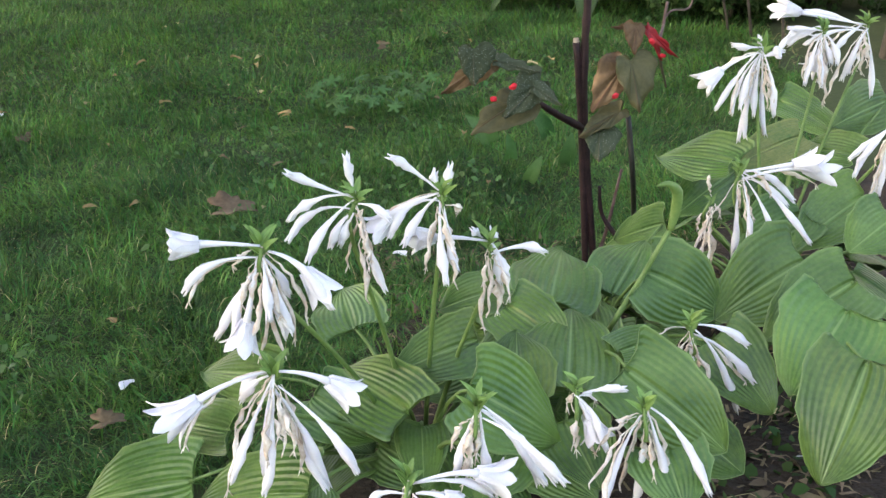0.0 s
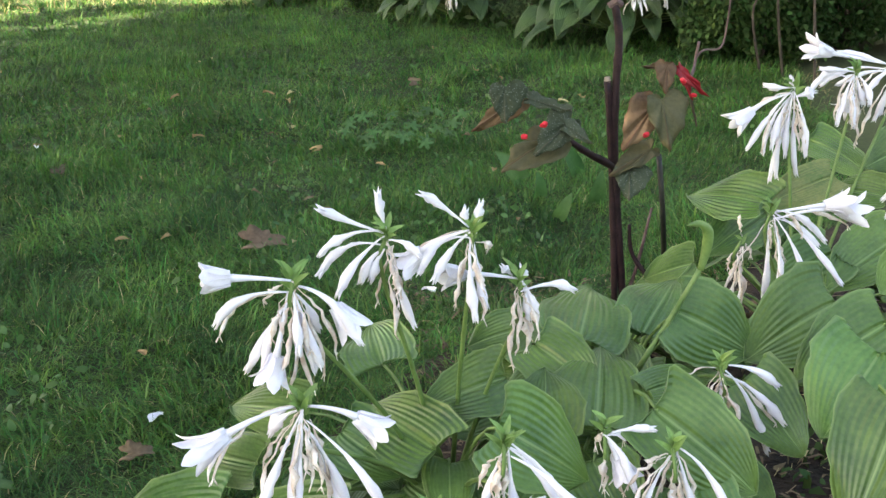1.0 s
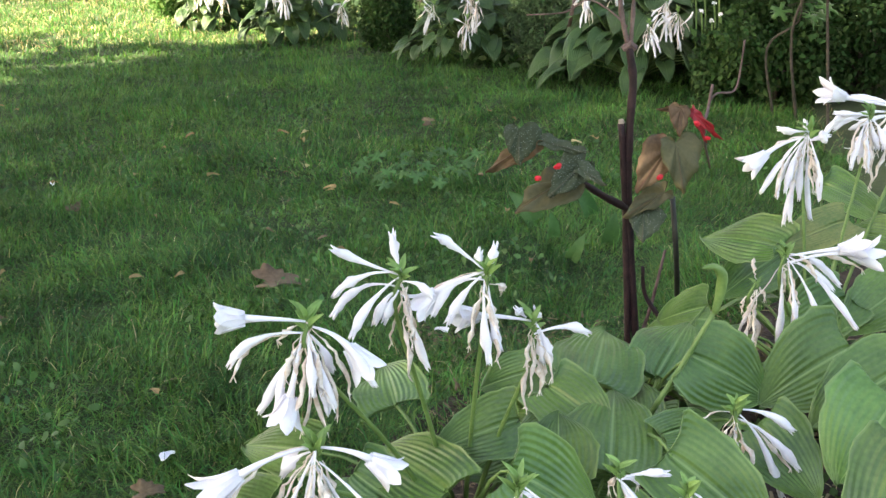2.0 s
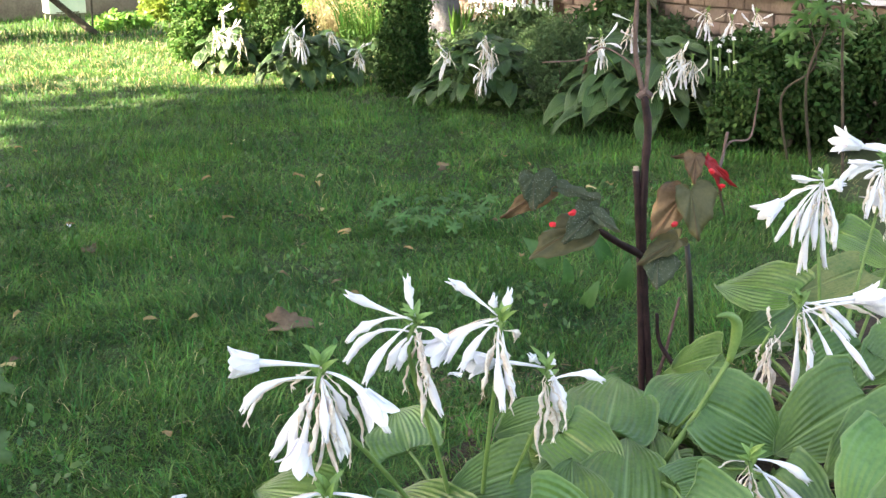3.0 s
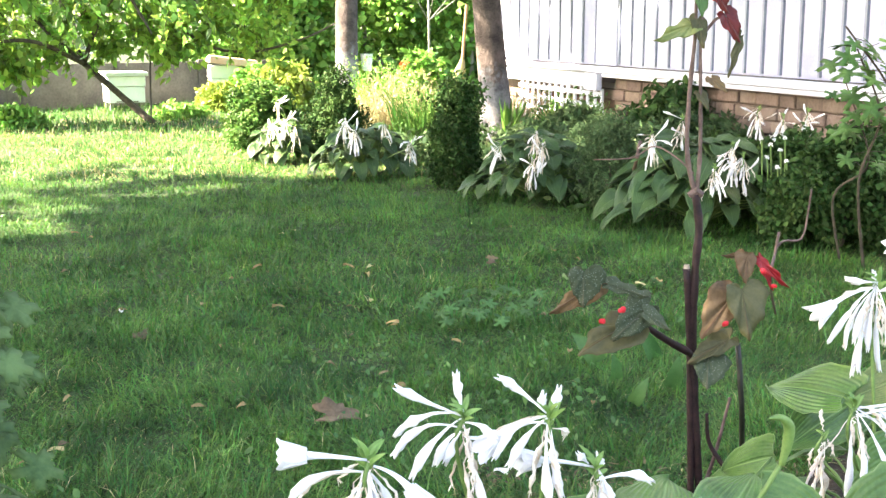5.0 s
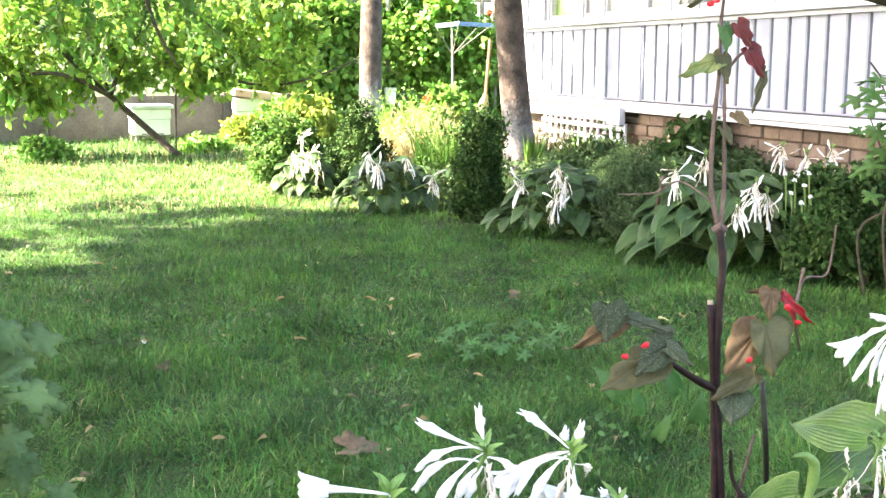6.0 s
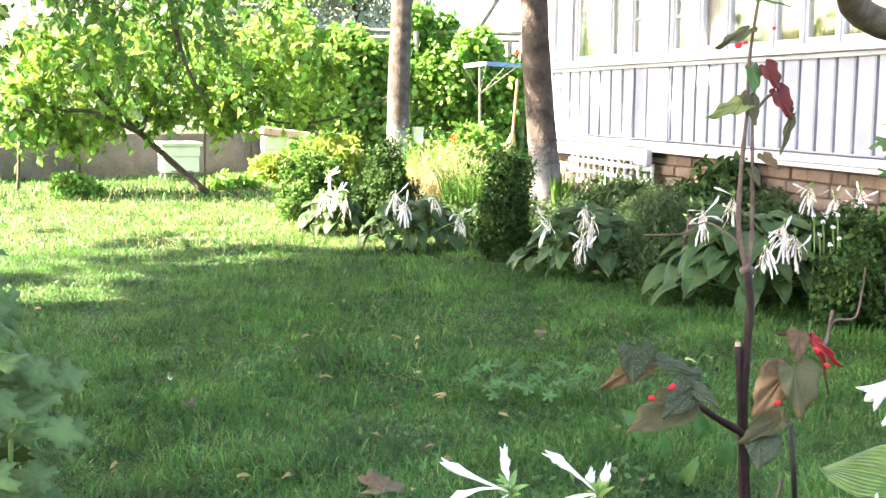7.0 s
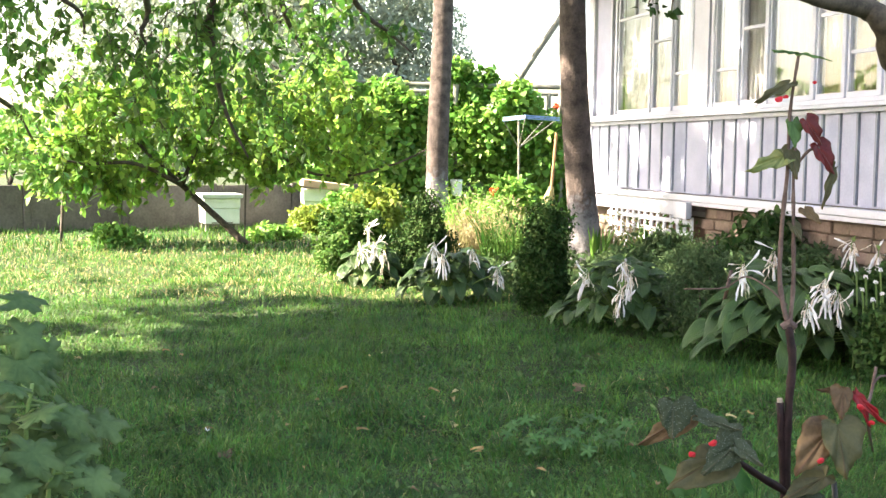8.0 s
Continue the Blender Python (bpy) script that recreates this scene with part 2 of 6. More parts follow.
def limed(edge):
    """Limewashed bark whose whiteness gives out in a ragged line about the given height."""
    m = shade("limewash", (0.075, 0.073, 0.08), (0.25, 0.245, 0.27), 0.9, 7, 45, 1.0, depth=0.03)
    n, link = m.node_tree.nodes, m.node_tree.links.new
    b = n["Principled BSDF"]
    co, sep, ns = n.new("ShaderNodeTexCoord"), n.new("ShaderNodeSeparateXYZ"), n.new("ShaderNodeTexNoise")
    link(co.outputs["Object"], sep.inputs[0])
    link(co.outputs["Object"], ns.inputs["Vector"])
    ns.inputs["Scale"].default_value, ns.inputs["Detail"].default_value = 14, 5
    ad, mr, mx = n.new("ShaderNodeMath"), n.new("ShaderNodeMapRange"), n.new("ShaderNodeMix")
    ad.operation = "MULTIPLY_ADD"
    ad.inputs[1].default_value = 0.9
    link(ns.outputs[0], ad.inputs[0])
    link(sep.outputs["Z"], ad.inputs[2])
    mr.inputs[1].default_value, mr.inputs[2].default_value = edge + 0.3, edge + 0.5
    link(ad.outputs[0], mr.inputs[0])
    mx.data_type = "RGBA"
    link(b.inputs["Base Color"].links[0].from_socket, mx.inputs["A"])
    bark = n.new("ShaderNodeMix")
    bark.data_type = "RGBA"
    bark.inputs["A"].default_value, bark.inputs["B"].default_value = (0.028, 0.021, 0.02, 1), (0.115, 0.09, 0.082, 1)
    link([k for k in n if k.type == "MAP_RANGE"][0].outputs[0], bark.inputs["Factor"])
    link(bark.outputs["Result"], mx.inputs["B"])
    link(mr.outputs[0], mx.inputs["Factor"])
    link(mx.outputs["Result"], b.inputs["Base Color"])
    return m


# ---------- mesh helpers ----------
def thing(name, label, category, group="", kind="", at=(0, 0, 0)):
    ob = tagged(new(name), label, category, group, kind)
    ob.location = at
    return ob


def part(name, bm, material, parent, label=""):
    me = bpy.data.meshes.new(name)
    bm.to_mesh(me)
    bm.free()
    me.materials.append(material)
    ob = new(name, me)
    ob.parent = parent
    if parent is not None:
        ob.matrix_parent_inverse = Matrix.Translation(-parent.location)
    return tagged(ob, label)


def smooth(ob):
    ob.data.polygons.foreach_set("use_smooth", [True] * len(ob.data.polygons))
    return ob


def box(bm, lo, hi, m=None, bevel=0.0):
    c = [(a + b) / 2 for a, b in zip(lo, hi)]
    r = bmesh.ops.create_cube(bm, size=1, matrix=(m or Matrix()) @ Matrix.Translation(c) @ Matrix.Diagonal((*[b - a for a, b in zip(lo, hi)], 1)))
    if bevel:
        edges = list({e for v in r["verts"] for e in v.link_edges})
        bmesh.ops.bevel(bm, geom=edges, offset=bevel, segments=1, affect="EDGES")
    return bm


def tube(bm, pts, radii, sides=8, wob=0.0, seed=0):
    """A closed tapering tube along points; wob makes it knotty."""
    pts = [Vector(p) for p in pts]
    rnd = random.Random(seed)
    rings = []
    side = None
    for i, p in enumerate(pts):
        d = (pts[min(i + 1, len(pts) - 1)] - pts[max(i - 1, 0)]).normalized()
        if side is None:
            side = d.orthogonal().normalized()
        side = (side - d * side.dot(d)).normalized()
        up = d.cross(side)
        r = radii[i] if isinstance(radii, (list, tuple)) else radii
        rings.append([bm.verts.new(p + (side * math.cos(a) + up * math.sin(a)) * r * (1 + rnd.uniform(-wob, wob)))
                      for a in (2 * math.pi * k / sides for k in range(sides))])
    for a, b in zip(rings, rings[1:]):
        for k in range(sides):
            bm.faces.new((a[k], a[(k + 1) % sides], b[(k + 1) % sides], b[k]))
    bm.faces.new(rings[0][::-1])
    bm.faces.new(rings[-1])
    return bm


def bend(a, c, b, n=8):
    """Points of an arc from a to b, drawn towards c."""
    a, b, c = Vector(a), Vector(b), Vector(c)
    return [a * (1 - t) ** 2 + c * 2 * t * (1 - t) + b * t * t for t in (i / n for i in range(n + 1))]


def spline(pts, n=5):
    """A smooth line through points."""
    p = [Vector(q) for q in pts]
    p = [p[0] * 2 - p[1]] + p + [p[-1] * 2 - p[-2]]
    out = []
    for i in range(1, len(p) - 2):
        for k in range(n):
            t = k / n
            out.append(0.5 * (2 * p[i] + (p[i + 1] - p[i - 1]) * t + (2 * p[i - 1] - 5 * p[i] + 4 * p[i + 1] - p[i + 2]) * t * t
                              + (3 * p[i] - p[i - 1] - 3 * p[i + 1] + p[i + 2]) * t ** 3))
    return out + [p[-2]]


def taper(n, a, b):
    return [a + (b - a) * i / (n - 1) for i in range(n)]


def raw_mesh(name, verts, faces_n, per, material, parent=None, label="", category="", kind=""):
    """A mesh out of equal fans: verts (n*per, 3) and the index pattern of one piece's triangles."""
    n = len(verts) // per
    tri = np.array(faces_n, dtype=np.int32)
    idx = (np.arange(n, dtype=np.int32)[:, None, None] * per + tri[None]).reshape(-1)
    me = bpy.data.meshes.new(name)
    me.vertices.add(len(verts))
    me.vertices.foreach_set("co", np.ascontiguousarray(verts, dtype=np.float32).reshape(-1))
    me.loops.add(len(idx))
    me.loops.foreach_set("vertex_index", idx)
    me.polygons.add(len(idx) // 3)
    me.polygons.foreach_set("loop_start", np.arange(0, len(idx), 3, dtype=np.int32))
    me.update(calc_edges=True)
    me.materials.append(material)
    ob = new(name, me)
    ob.parent = parent
    if parent is not None:
        ob.matrix_parent_inverse = Matrix.Translation(-parent.location)
    return tagged(ob, label, category, "", kind)


def unit(v):
    return v / np.maximum(np.linalg.norm(v, axis=1, keepdims=True), 1e-9)


def leaf_cloud(name, centres, size, material, parent, rs, wide=0.5, droop=0.35, label="", kind=""):
    """Leaves of six points, folded along the midrib, with their own lean, at the given centres."""
    n = len(centres)
    d = unit(rs.normal(size=(n, 3)) + np.array([0, 0, -droop]))
    up = unit(rs.normal(size=(n, 3)) * 0.7 + np.array([0, 0, 1.0]))
    s = unit(np.cross(d, up))
    nn = np.cross(s, d)
    L = (size * rs.uniform(0.6, 1.35, n))[:, None]
    W = L * wide * 0.5
    v = np.stack([centres, centres + d * L * 0.3 + s * W + nn * W * 0.3, centres + d * L * 0.3 - s * W + nn * W * 0.3,
                  centres + d * L * 0.68 + s * W * 0.8 + nn * W * 0.15 - up * L * 0.05, centres + d * L * 0.68 - s * W * 0.8 + nn * W * 0.15 - up * L * 0.05,
                  centres + d * L - up * L * 0.14], axis=1).reshape(-1, 3)
    return raw_mesh(name, v, [(0, 1, 2), (1, 3, 4), (1, 4, 2), (3, 5, 4)], 6, material, parent, label, "", kind)


def flecks(p):
    """Keeps the leaves whose shade falls on the shaded lawn, and thins those over the spots that the sun reaches."""
    gx, gy = p[:, 0] - p[:, 2] * sun_dir.x / sun_dir.z, p[:, 1] - p[:, 2] * sun_dir.y / sun_dir.z
    ripple = np.sin(gx * 2.3 + 1.7 * np.sin(gy * 2.1 + 0.4)) * np.sin(gy * 3.1 + 1.4 * np.sin(gx * 1.7 + 1.0))
    edge = np.clip((gy - 8.6 - 0.75 * (gx + 2.6)) / 2.2, -1, 1)
    spot = ((gx + 2.35) / 0.75) ** 2 + ((gy - 8.05) / 0.5) ** 2 < 1 + 0.5 * ripple
    return p[~spot & ((ripple < 0.35 - 0.8 * edge) | (edge < -0.4)) | (gx > 1.6) & (ripple < 0.6)]


def sprays(rs, c, r, twigs, leaves, droop=0.5):
    """Leaf places along thin drooping twigs about a centre, and the twigs themselves."""
    out, lines = [], []
    for i in range(twigs):
        o = np.array(c) + rs.normal(size=3) * r * np.array([0.5, 0.5, 0.4])
        d = rs.normal(size=3) + np.array([0, 0, -0.2])
        d /= np.linalg.norm(d)
        ln = r * rs.uniform(0.5, 1.2)
        u = rs.uniform(0.1, 1.05, leaves)[:, None]
        out.append(o + d * u * ln + np.array([0, 0, -droop]) * ln * u * u + rs.normal(size=(leaves, 3)) * 0.018)
        lines.append([o + d * k * ln + np.array([0, 0, -droop]) * ln * k * k for k in (0, 0.5, 1)])
    return np.concatenate(out), lines


def twigs_bm(lines, r=0.006):
    bm = bmesh.new()
    for q in lines:
        tube(bm, q, [r, r * 0.7, r * 0.3], 4)
    return bm


def ball_points(rs, n, c, r, hollow=0.5):
    """Points in an ellipsoid, thicker towards its skin."""
    d = unit(rs.normal(size=(n, 3)))
    k = rs.uniform(hollow ** 3, 1, n) ** (1 / 3)
    return np.array(c) + d * k[:, None] * np.array(r)


# ---------- ground ----------
def height(x, y):
    return 0.02 * math.sin(x * 1.3 + 0.7) * math.sin(y * 0.9) + 0.012 * math.sin(x * 3.1 + y * 2.3)


bm = bmesh.new()
xs = [-900, -200, -60, -25, -14] + [-9 + 0.3 * i for i in range(61)] + [14, 25, 60, 200, 900]
ys = [-900, -200, -60, -20, -8, -3] + [0.3 * i for i in range(81)] + [30, 45, 90, 250, 900]
grid = [[bm.verts.new((x, y, height(x, y) if abs(x) < 12 and -3 <= y < 27 else 0)) for x in xs] for y in ys]
for r0, r1 in zip(grid, grid[1:]):
    for i in range(len(xs) - 1):
        bm.faces.new((r0[i], r0[i + 1], r1[i + 1], r1[i]))
smooth(tagged(part("ground", bm, M_TURF, None), "lawn soil with moss and thatch under green grass", "ground", "", "structure"))

# bare soil of the two beds, laid on the lawn
def bed(name, outline, label, lift=0.015):
    bm = bmesh.new()
    rnd = random.Random(len(outline))
    c = sum((Vector((*p, 0)) for p in outline), Vector()) / len(outline)
    rings = []
    ring = spline([(*p, 0) for p in outline] + [(*outline[0], 0)], 5)[:-1]
    for k in (1.0, 0.93, 0.7, 0.4):
        rings.append([bm.verts.new((c.x + (p.x - c.x) * k, c.y + (p.y - c.y) * k,
                                    height(c.x + (p.x - c.x) * k, c.y + (p.y - c.y) * k) + (-0.01 if k == 1 else lift + rnd.uniform(0, 0.015)))) for p in ring])
    n = len(ring)
    for a, b in zip(rings, rings[1:]):
        for i in range(n):
            bm.faces.new((a[i], a[(i + 1) % n], b[(i + 1) % n], b[i]))
    bm.faces.new(rings[-1])
    return smooth(tagged(part(name, bm, M_SOIL, None), label, "soil", "", "structure"))


bed("near_bed_soil", [(0.0, 1.7), (0.0, 2.4), (0.5, 3.0), (1.0, 3.05), (1.5, 3.5), (2.4, 3.9), (2.6, 2.4), (1.6, 1.2), (0.6, 1.2)], "dark bare soil of the flower bed under the hostas")
bed("house_bed_soil", [(1.5, 11.2), (1.9, 9.9), (2.4, 8.6), (2.9, 7.6), (3.4, 7.0), (3.8, 7.4), (3.9, 8.4), (3.3, 11.0), (2.7, 14.0), (2.0, 15.5), (1.4, 14.0)], "dark soil of the border along the house")


def in_bed(x, y):
    near = (x > -0.02 + 0.0 * y) & (y < 2.35 + 0.75 * np.clip(x, 0, 3) - 0.05) & (y > 0)
    far = (y > 16.2 - 2.05 * (x + 0.75)) & (x > 1.3) & (y < 16)
    return near | far


# ---------- lawn ----------
def blades(name, n, x0, x1, y0, y1, tall, wide, material, rs, flop=0.5, label="", fan=0.0, everywhere=False):
    """Blades that lie over in swirls and stand in tufts of uneven height."""
    y = rs.uniform(y0, y1, n)
    half = 0.39 * y + 0.4
    x = rs.uniform(-1, 1, n) * half + fan * y
    keep = (~in_bed(x, y) | everywhere) & (x > x0) & (x < x1)
    x, y = x[keep], y[keep]
    n = len(x)
    tuft = np.sin(x * 5.1 + 2 * np.sin(y * 3.7)) * np.sin(y * 4.3 + 2 * np.sin(x * 2.9))
    tuft = 0.6 * tuft + 0.5 * np.sin(x * 13.7 + 2 * np.sin(y * 9.1)) * np.sin(y * 12.3 + 2 * np.sin(x * 10.9))
    swirl = 2.6 * np.sin(x * 1.9 + 1.7 * np.sin(y * 1.3)) + 2.2 * np.sin(y * 2.7 + 1.3 * np.sin(x * 3.3))
    z = 0.02 * np.sin(x * 1.3 + 0.7) * np.sin(y * 0.9) + 0.012 * np.sin(x * 3.1 + y * 2.3) - 0.004 + (0.035 if everywhere else 0)
    L = tall * rs.uniform(0.45, 1.35, n) * (1 + 0.5 * tuft)
    a = swirl + rs.normal(0, 1.5, n)
    lean = flop * rs.uniform(0.1, 1.25, n) * (1 - 0.35 * tuft)
    dirs = unit(np.stack([np.cos(a) * lean, np.sin(a) * lean, np.ones(n)], 1))
    tip = unit(dirs + np.stack([np.cos(a), np.sin(a), -0.75 * np.ones(n)], 1) * (lean * 0.9)[:, None])
    b = a + math.pi / 2 + rs.uniform(-0.7, 0.7, n)
    s = np.stack([np.cos(b), np.sin(b), np.zeros(n)], 1) * (wide * rs.uniform(0.5, 1.4, n))[:, None]
    p = np.stack([x, y, z], 1)
    mid = p + dirs * (L * 0.55)[:, None]
    end = mid + tip * (L * 0.5)[:, None]
    v = np.stack([p - s, p + s, mid - s * 0.8, mid + s * 0.8, end], 1).reshape(-1, 3)
    return raw_mesh(name, v, [(0, 1, 3), (0, 3, 2), (2, 3, 4)], 5, material, None, label, "grass", "stuff")


rs = np.random.RandomState(3)
blades("grass", 160000, -3, 4, 2.2, 5.4, 0.078, 0.0017, M_GRASS, rs, 2.7, "short green lawn grass in open shade", 0.02)
blades("grass", 150000, -5, 5, 5.2, 9.5, 0.07, 0.0024, M_GRASS, rs, 2.4, "short green lawn grass in dappled shade")
blades("grass", 95000, -8, 5, 9.5, 15.0, 0.065, 0.0038, M_GRASS, rs, 2.0, "sunlit green lawn grass farther off")
blades("grass", 34000, -10, 4, 15.0, 23.0, 0.1, 0.006, M_GRASS, rs, 0.9, "sunlit lawn grass and weeds by the fence")
blades("coarse_grass", 9000, -3, 4, 2.2, 6.5, 0.1, 0.0021, M_COARSE, rs, 4.0, "longer pale green grass lying over in the lawn", 0.02)
blades("coarse_grass", 6000, -5, 5, 6.0, 11.0, 0.085, 0.003, M_COARSE, rs, 3.5, "longer pale green grass among the lawn", 0.0)
blades("dry_grass", 9000, -3, 4, 2.2, 7.0, 0.07, 0.0013, M_STRAW, rs, 3.4, "dry straw-coloured stalks lying in the lawn", 0.02)
# many pale blades stand for stronger sunlight on the far lawn
blades("dry_grass", 15000, -9, 3, 10.5, 18.0, 0.08, 0.0042, M_STRAW, rs, 2.0, "pale straw-coloured stalks brightening the sunlit far lawn")
blades("bed_litter", 900, 0.3, 2.2, 1.4, 3.4, 0.06, 0.0014, M_STRAW, rs, 9.0, "dry straw and stalk litter on the soil", 0.3, True)
blades("bed_litter", 3200, 0.3, 2.2, 1.4, 3.4, 0.045, 0.0035, M_DEAD, rs, 9.0, "brown leaf litter on the bed's soil", 0.3, True)

rs = np.random.RandomState(19)
yy, xx = rs.uniform(1.5, 3.0, 1500), rs.uniform(0.75, 1.6, 1500)
leaf_cloud("bed_groundcover", np.stack([xx, yy, rs.uniform(0.03, 0.07, 1500)], 1)[(np.sin(xx * 9) * np.sin(yy * 7 + 1) > -0.1)], 0.035, M_BOX, None, rs, 0.75, 0.0, "small dark ivy leaves creeping over the soil", "stuff")["category"] = "ground cover"
yy, xx = rs.uniform(1.5, 3.0, 500), rs.uniform(0.75, 1.6, 500)
leaf_cloud("bed_leaf_litter", np.stack([xx, yy, rs.uniform(0.03, 0.05, 500)], 1), 0.06, M_DEAD, None, rs, 0.4, 0.3, "brown curled leaf litter on the soil", "stuff")["category"] = "leaf litter"

# ---------- house ----------
HOUSE = Matrix(((0.2339, 0.9723, 0, 2.02), (-0.9723, 0.2339, 0, 17.0), (0, 0, 1, 0), (0, 0, 0, 1)))   # x along the front, -y outward
house = thing("house", "white-blue wooden veranda house with batten siding", "house")


def hbox(name, boxes, material, parent=None, label="", bevel=0.0):
    bm = bmesh.new()
    for lo, hi in boxes:
        box(bm, lo, hi, HOUSE, bevel)
    return part(name, bm, material, parent or house, label)


LEN = 12.5
hbox("wall", [((0, 0.03, 0.88), (LEN, 0.1, 1.74))], M_PAINT, None, "pale blue-white board wall")
rnd = random.Random(5)
lines = [0.02 + 0.345 * i for i in range(10)] + [3.76 + 0.285 * i for i in range(30)]
for a, b in zip(lines, lines[1:]):
    if not 3.1 < a < 3.7:
        hbox("batten", [((a, -0.012, 0.9), (a + 0.03, 0.027, 1.735))], M_GAP)
        hbox("board", [((a + 0.04, 0.004 + rnd.uniform(0, 0.003), 0.9), (b - 0.01, 0.027, 1.735))], M_PAINT)
hbox("pilaster", [((3.18, -0.01, 0.88), (3.72, 0.026, 1.69))], M_PAINT, None, "", 0.006)
hbox("corner_board", [((-0.06, -0.03, 0.7), (0.12, 0.12, 3.7))], M_TRIM, None, "", 0.006)
hbox("ledge", [((-0.1, -0.1, 1.745), (LEN, 0.1, 1.785))], M_TRIM, None, "", 0.005)
hbox("ledge_cap", [((-0.1, -0.06, 1.788), (LEN, 0.1, 1.83))], M_TRIM, None, "", 0.005)
hbox("ledge_moulding", [((-0.08, -0.04, 1.70), (LEN, 0.003, 1.742))], M_TRIM, None, "", 0.005)
hbox("skirting_cap", [((-0.1, -0.07, 0.80), (LEN, 0.028, 0.87))], M_TRIM, None, "", 0.006)
hbox("skirting", [((-0.1, -0.03, 0.62), (3.3, 0.028, 0.797))], M_TRIM, None, "", 0.006)
hbox("skirting", [((3.303, -0.05, 0.752), (LEN, 0.028, 0.797))], M_TRIM, None, "", 0.006)
hbox("bracket", [((3.1, -0.12, 0.6), (3.45, -0.052, 0.79))], M_TRIM, None, "", 0.006)
hbox("floor_beam", [((-0.1, 0.16, 0.5), (LEN, 2.5, 0.6))], M_MORTAR)
hbox("roof", [((-0.6, -0.7, 3.75), (LEN, 4.5, 3.9)), ((-0.6, -0.74, 3.6), (LEN, -0.703, 3.9))], M_ROOF)
hbox("upper_wall", [((0, 0.0, 3.42), (LEN, 0.1, 3.74))], M_PAINT)
hbox("back_wall", [((0, 3.0, 0.6), (LEN, 3.1, 3.74)), ((0.0, 0.13, 0.6), (0.1, 2.99, 3.74)), ((LEN - 0.1, 0.13, 0.6), (LEN, 2.99, 3.74)), ((0.12, 0.13, 0.62), (LEN - 0.12, 2.98, 0.68))], M_ROOM, None, "dim room inside the veranda")
# glazed veranda: posts, sashes with glazing bars, panes and curtains
spans = [(0.16, 0.75, 0, 0), (1.0, 2.06, 3.05, 2), (2.12, 2.69, 2.68, 2), (2.75, 3.22, 2.26, 1), (3.82, 4.37, 2.23, 2), (4.43, 4.96, 2.62, 2), (5.02, 5.84, 2.95, 2),
         (5.9, 6.36, 2.6, 1), (6.42, 6.91, 2.23, 1), (6.97, 7.7, 2.6, 1), (7.8, 8.5, 2.3, 2), (8.6, 9.4, 2.6, 1), (9.5, 10.4, 2.3, 1)]
edges = [0.12, 0.79, 0.96, 2.09, 2.72, 3.27, 3.79, 4.4, 4.99, 5.87, 6.39, 6.94, 7.75, 8.55, 9.45, 10.45, 12.4]
for e in edges:
    w = 0.05 if e in (0.79, 0.96, 2.09, 2.72, 4.4, 6.39) else 0.07
    hbox("post", [((e - w / 2, -0.025, 1.835), (e + w / 2, 0.09, 3.415))], M_TRIM, None, "", 0.004)
hbox("pier", [((3.3, -0.015, 1.835), (3.68, 0.07, 3.415))], M_TRIM)
for a, b, bar, cloth in spans:
    if not bar:
        hbox("panel", [((a, 0.02, 1.835), (b, 0.06, 3.415))], M_PAINT)
        continue
    win = hbox("window", [((a, -0.005, 1.835), (b, 0.055, 1.885)), ((a, -0.005, 3.36), (b, 0.055, 3.412)), ((a, -0.004, 1.888), (a + 0.035, 0.054, 3.357)), ((b - 0.035, -0.004, 1.888), (b, 0.054, 3.357))], M_TRIM)
    hbox("glazing_bar", [((a + 0.037, 0.004, bar - 0.016), (b - 0.037, 0.043, bar + 0.016))], M_TRIM, win)
    if b - a > 0.7:
        hbox("glazing_bar", [(((a + b) / 2 - 0.013, 0.0, bar + 0.018), ((a + b) / 2 + 0.013, 0.045, 3.357))], M_TRIM, win)
    pane = hbox("pane", [((a + 0.036, 0.02, 1.889), (b - 0.036, 0.024, 3.356))], glass, win)
    pane.visible_shadow = False
    if cloth:
        bm = bmesh.new()
        n = 34
        cols = []
        for i in range(n + 1):
            u = i / n
            yy = 0.11 + 0.025 * math.sin(u * 34) + 0.012 * math.sin(u * 71)
            cols.append([bm.verts.new(HOUSE @ Vector((a - 0.02 + (b - a + 0.04) * u, yy, z))) for z in (1.87, 2.6, 3.38)])
        for c0, c1 in zip(cols, cols[1:]):
            for j in range(2):
                bm.faces.new((c0[j], c1[j], c1[j + 1], c0[j + 1]))
        curtain = smooth(part("curtain", bm, M_CURTAIN if cloth == 1 else M_LACE, house, "gathered golden curtain behind the glass" if cloth == 1 else "white lace curtain behind the glass"))
        curtain.modifiers.new("thick", "SOLIDIFY").thickness = 0.004
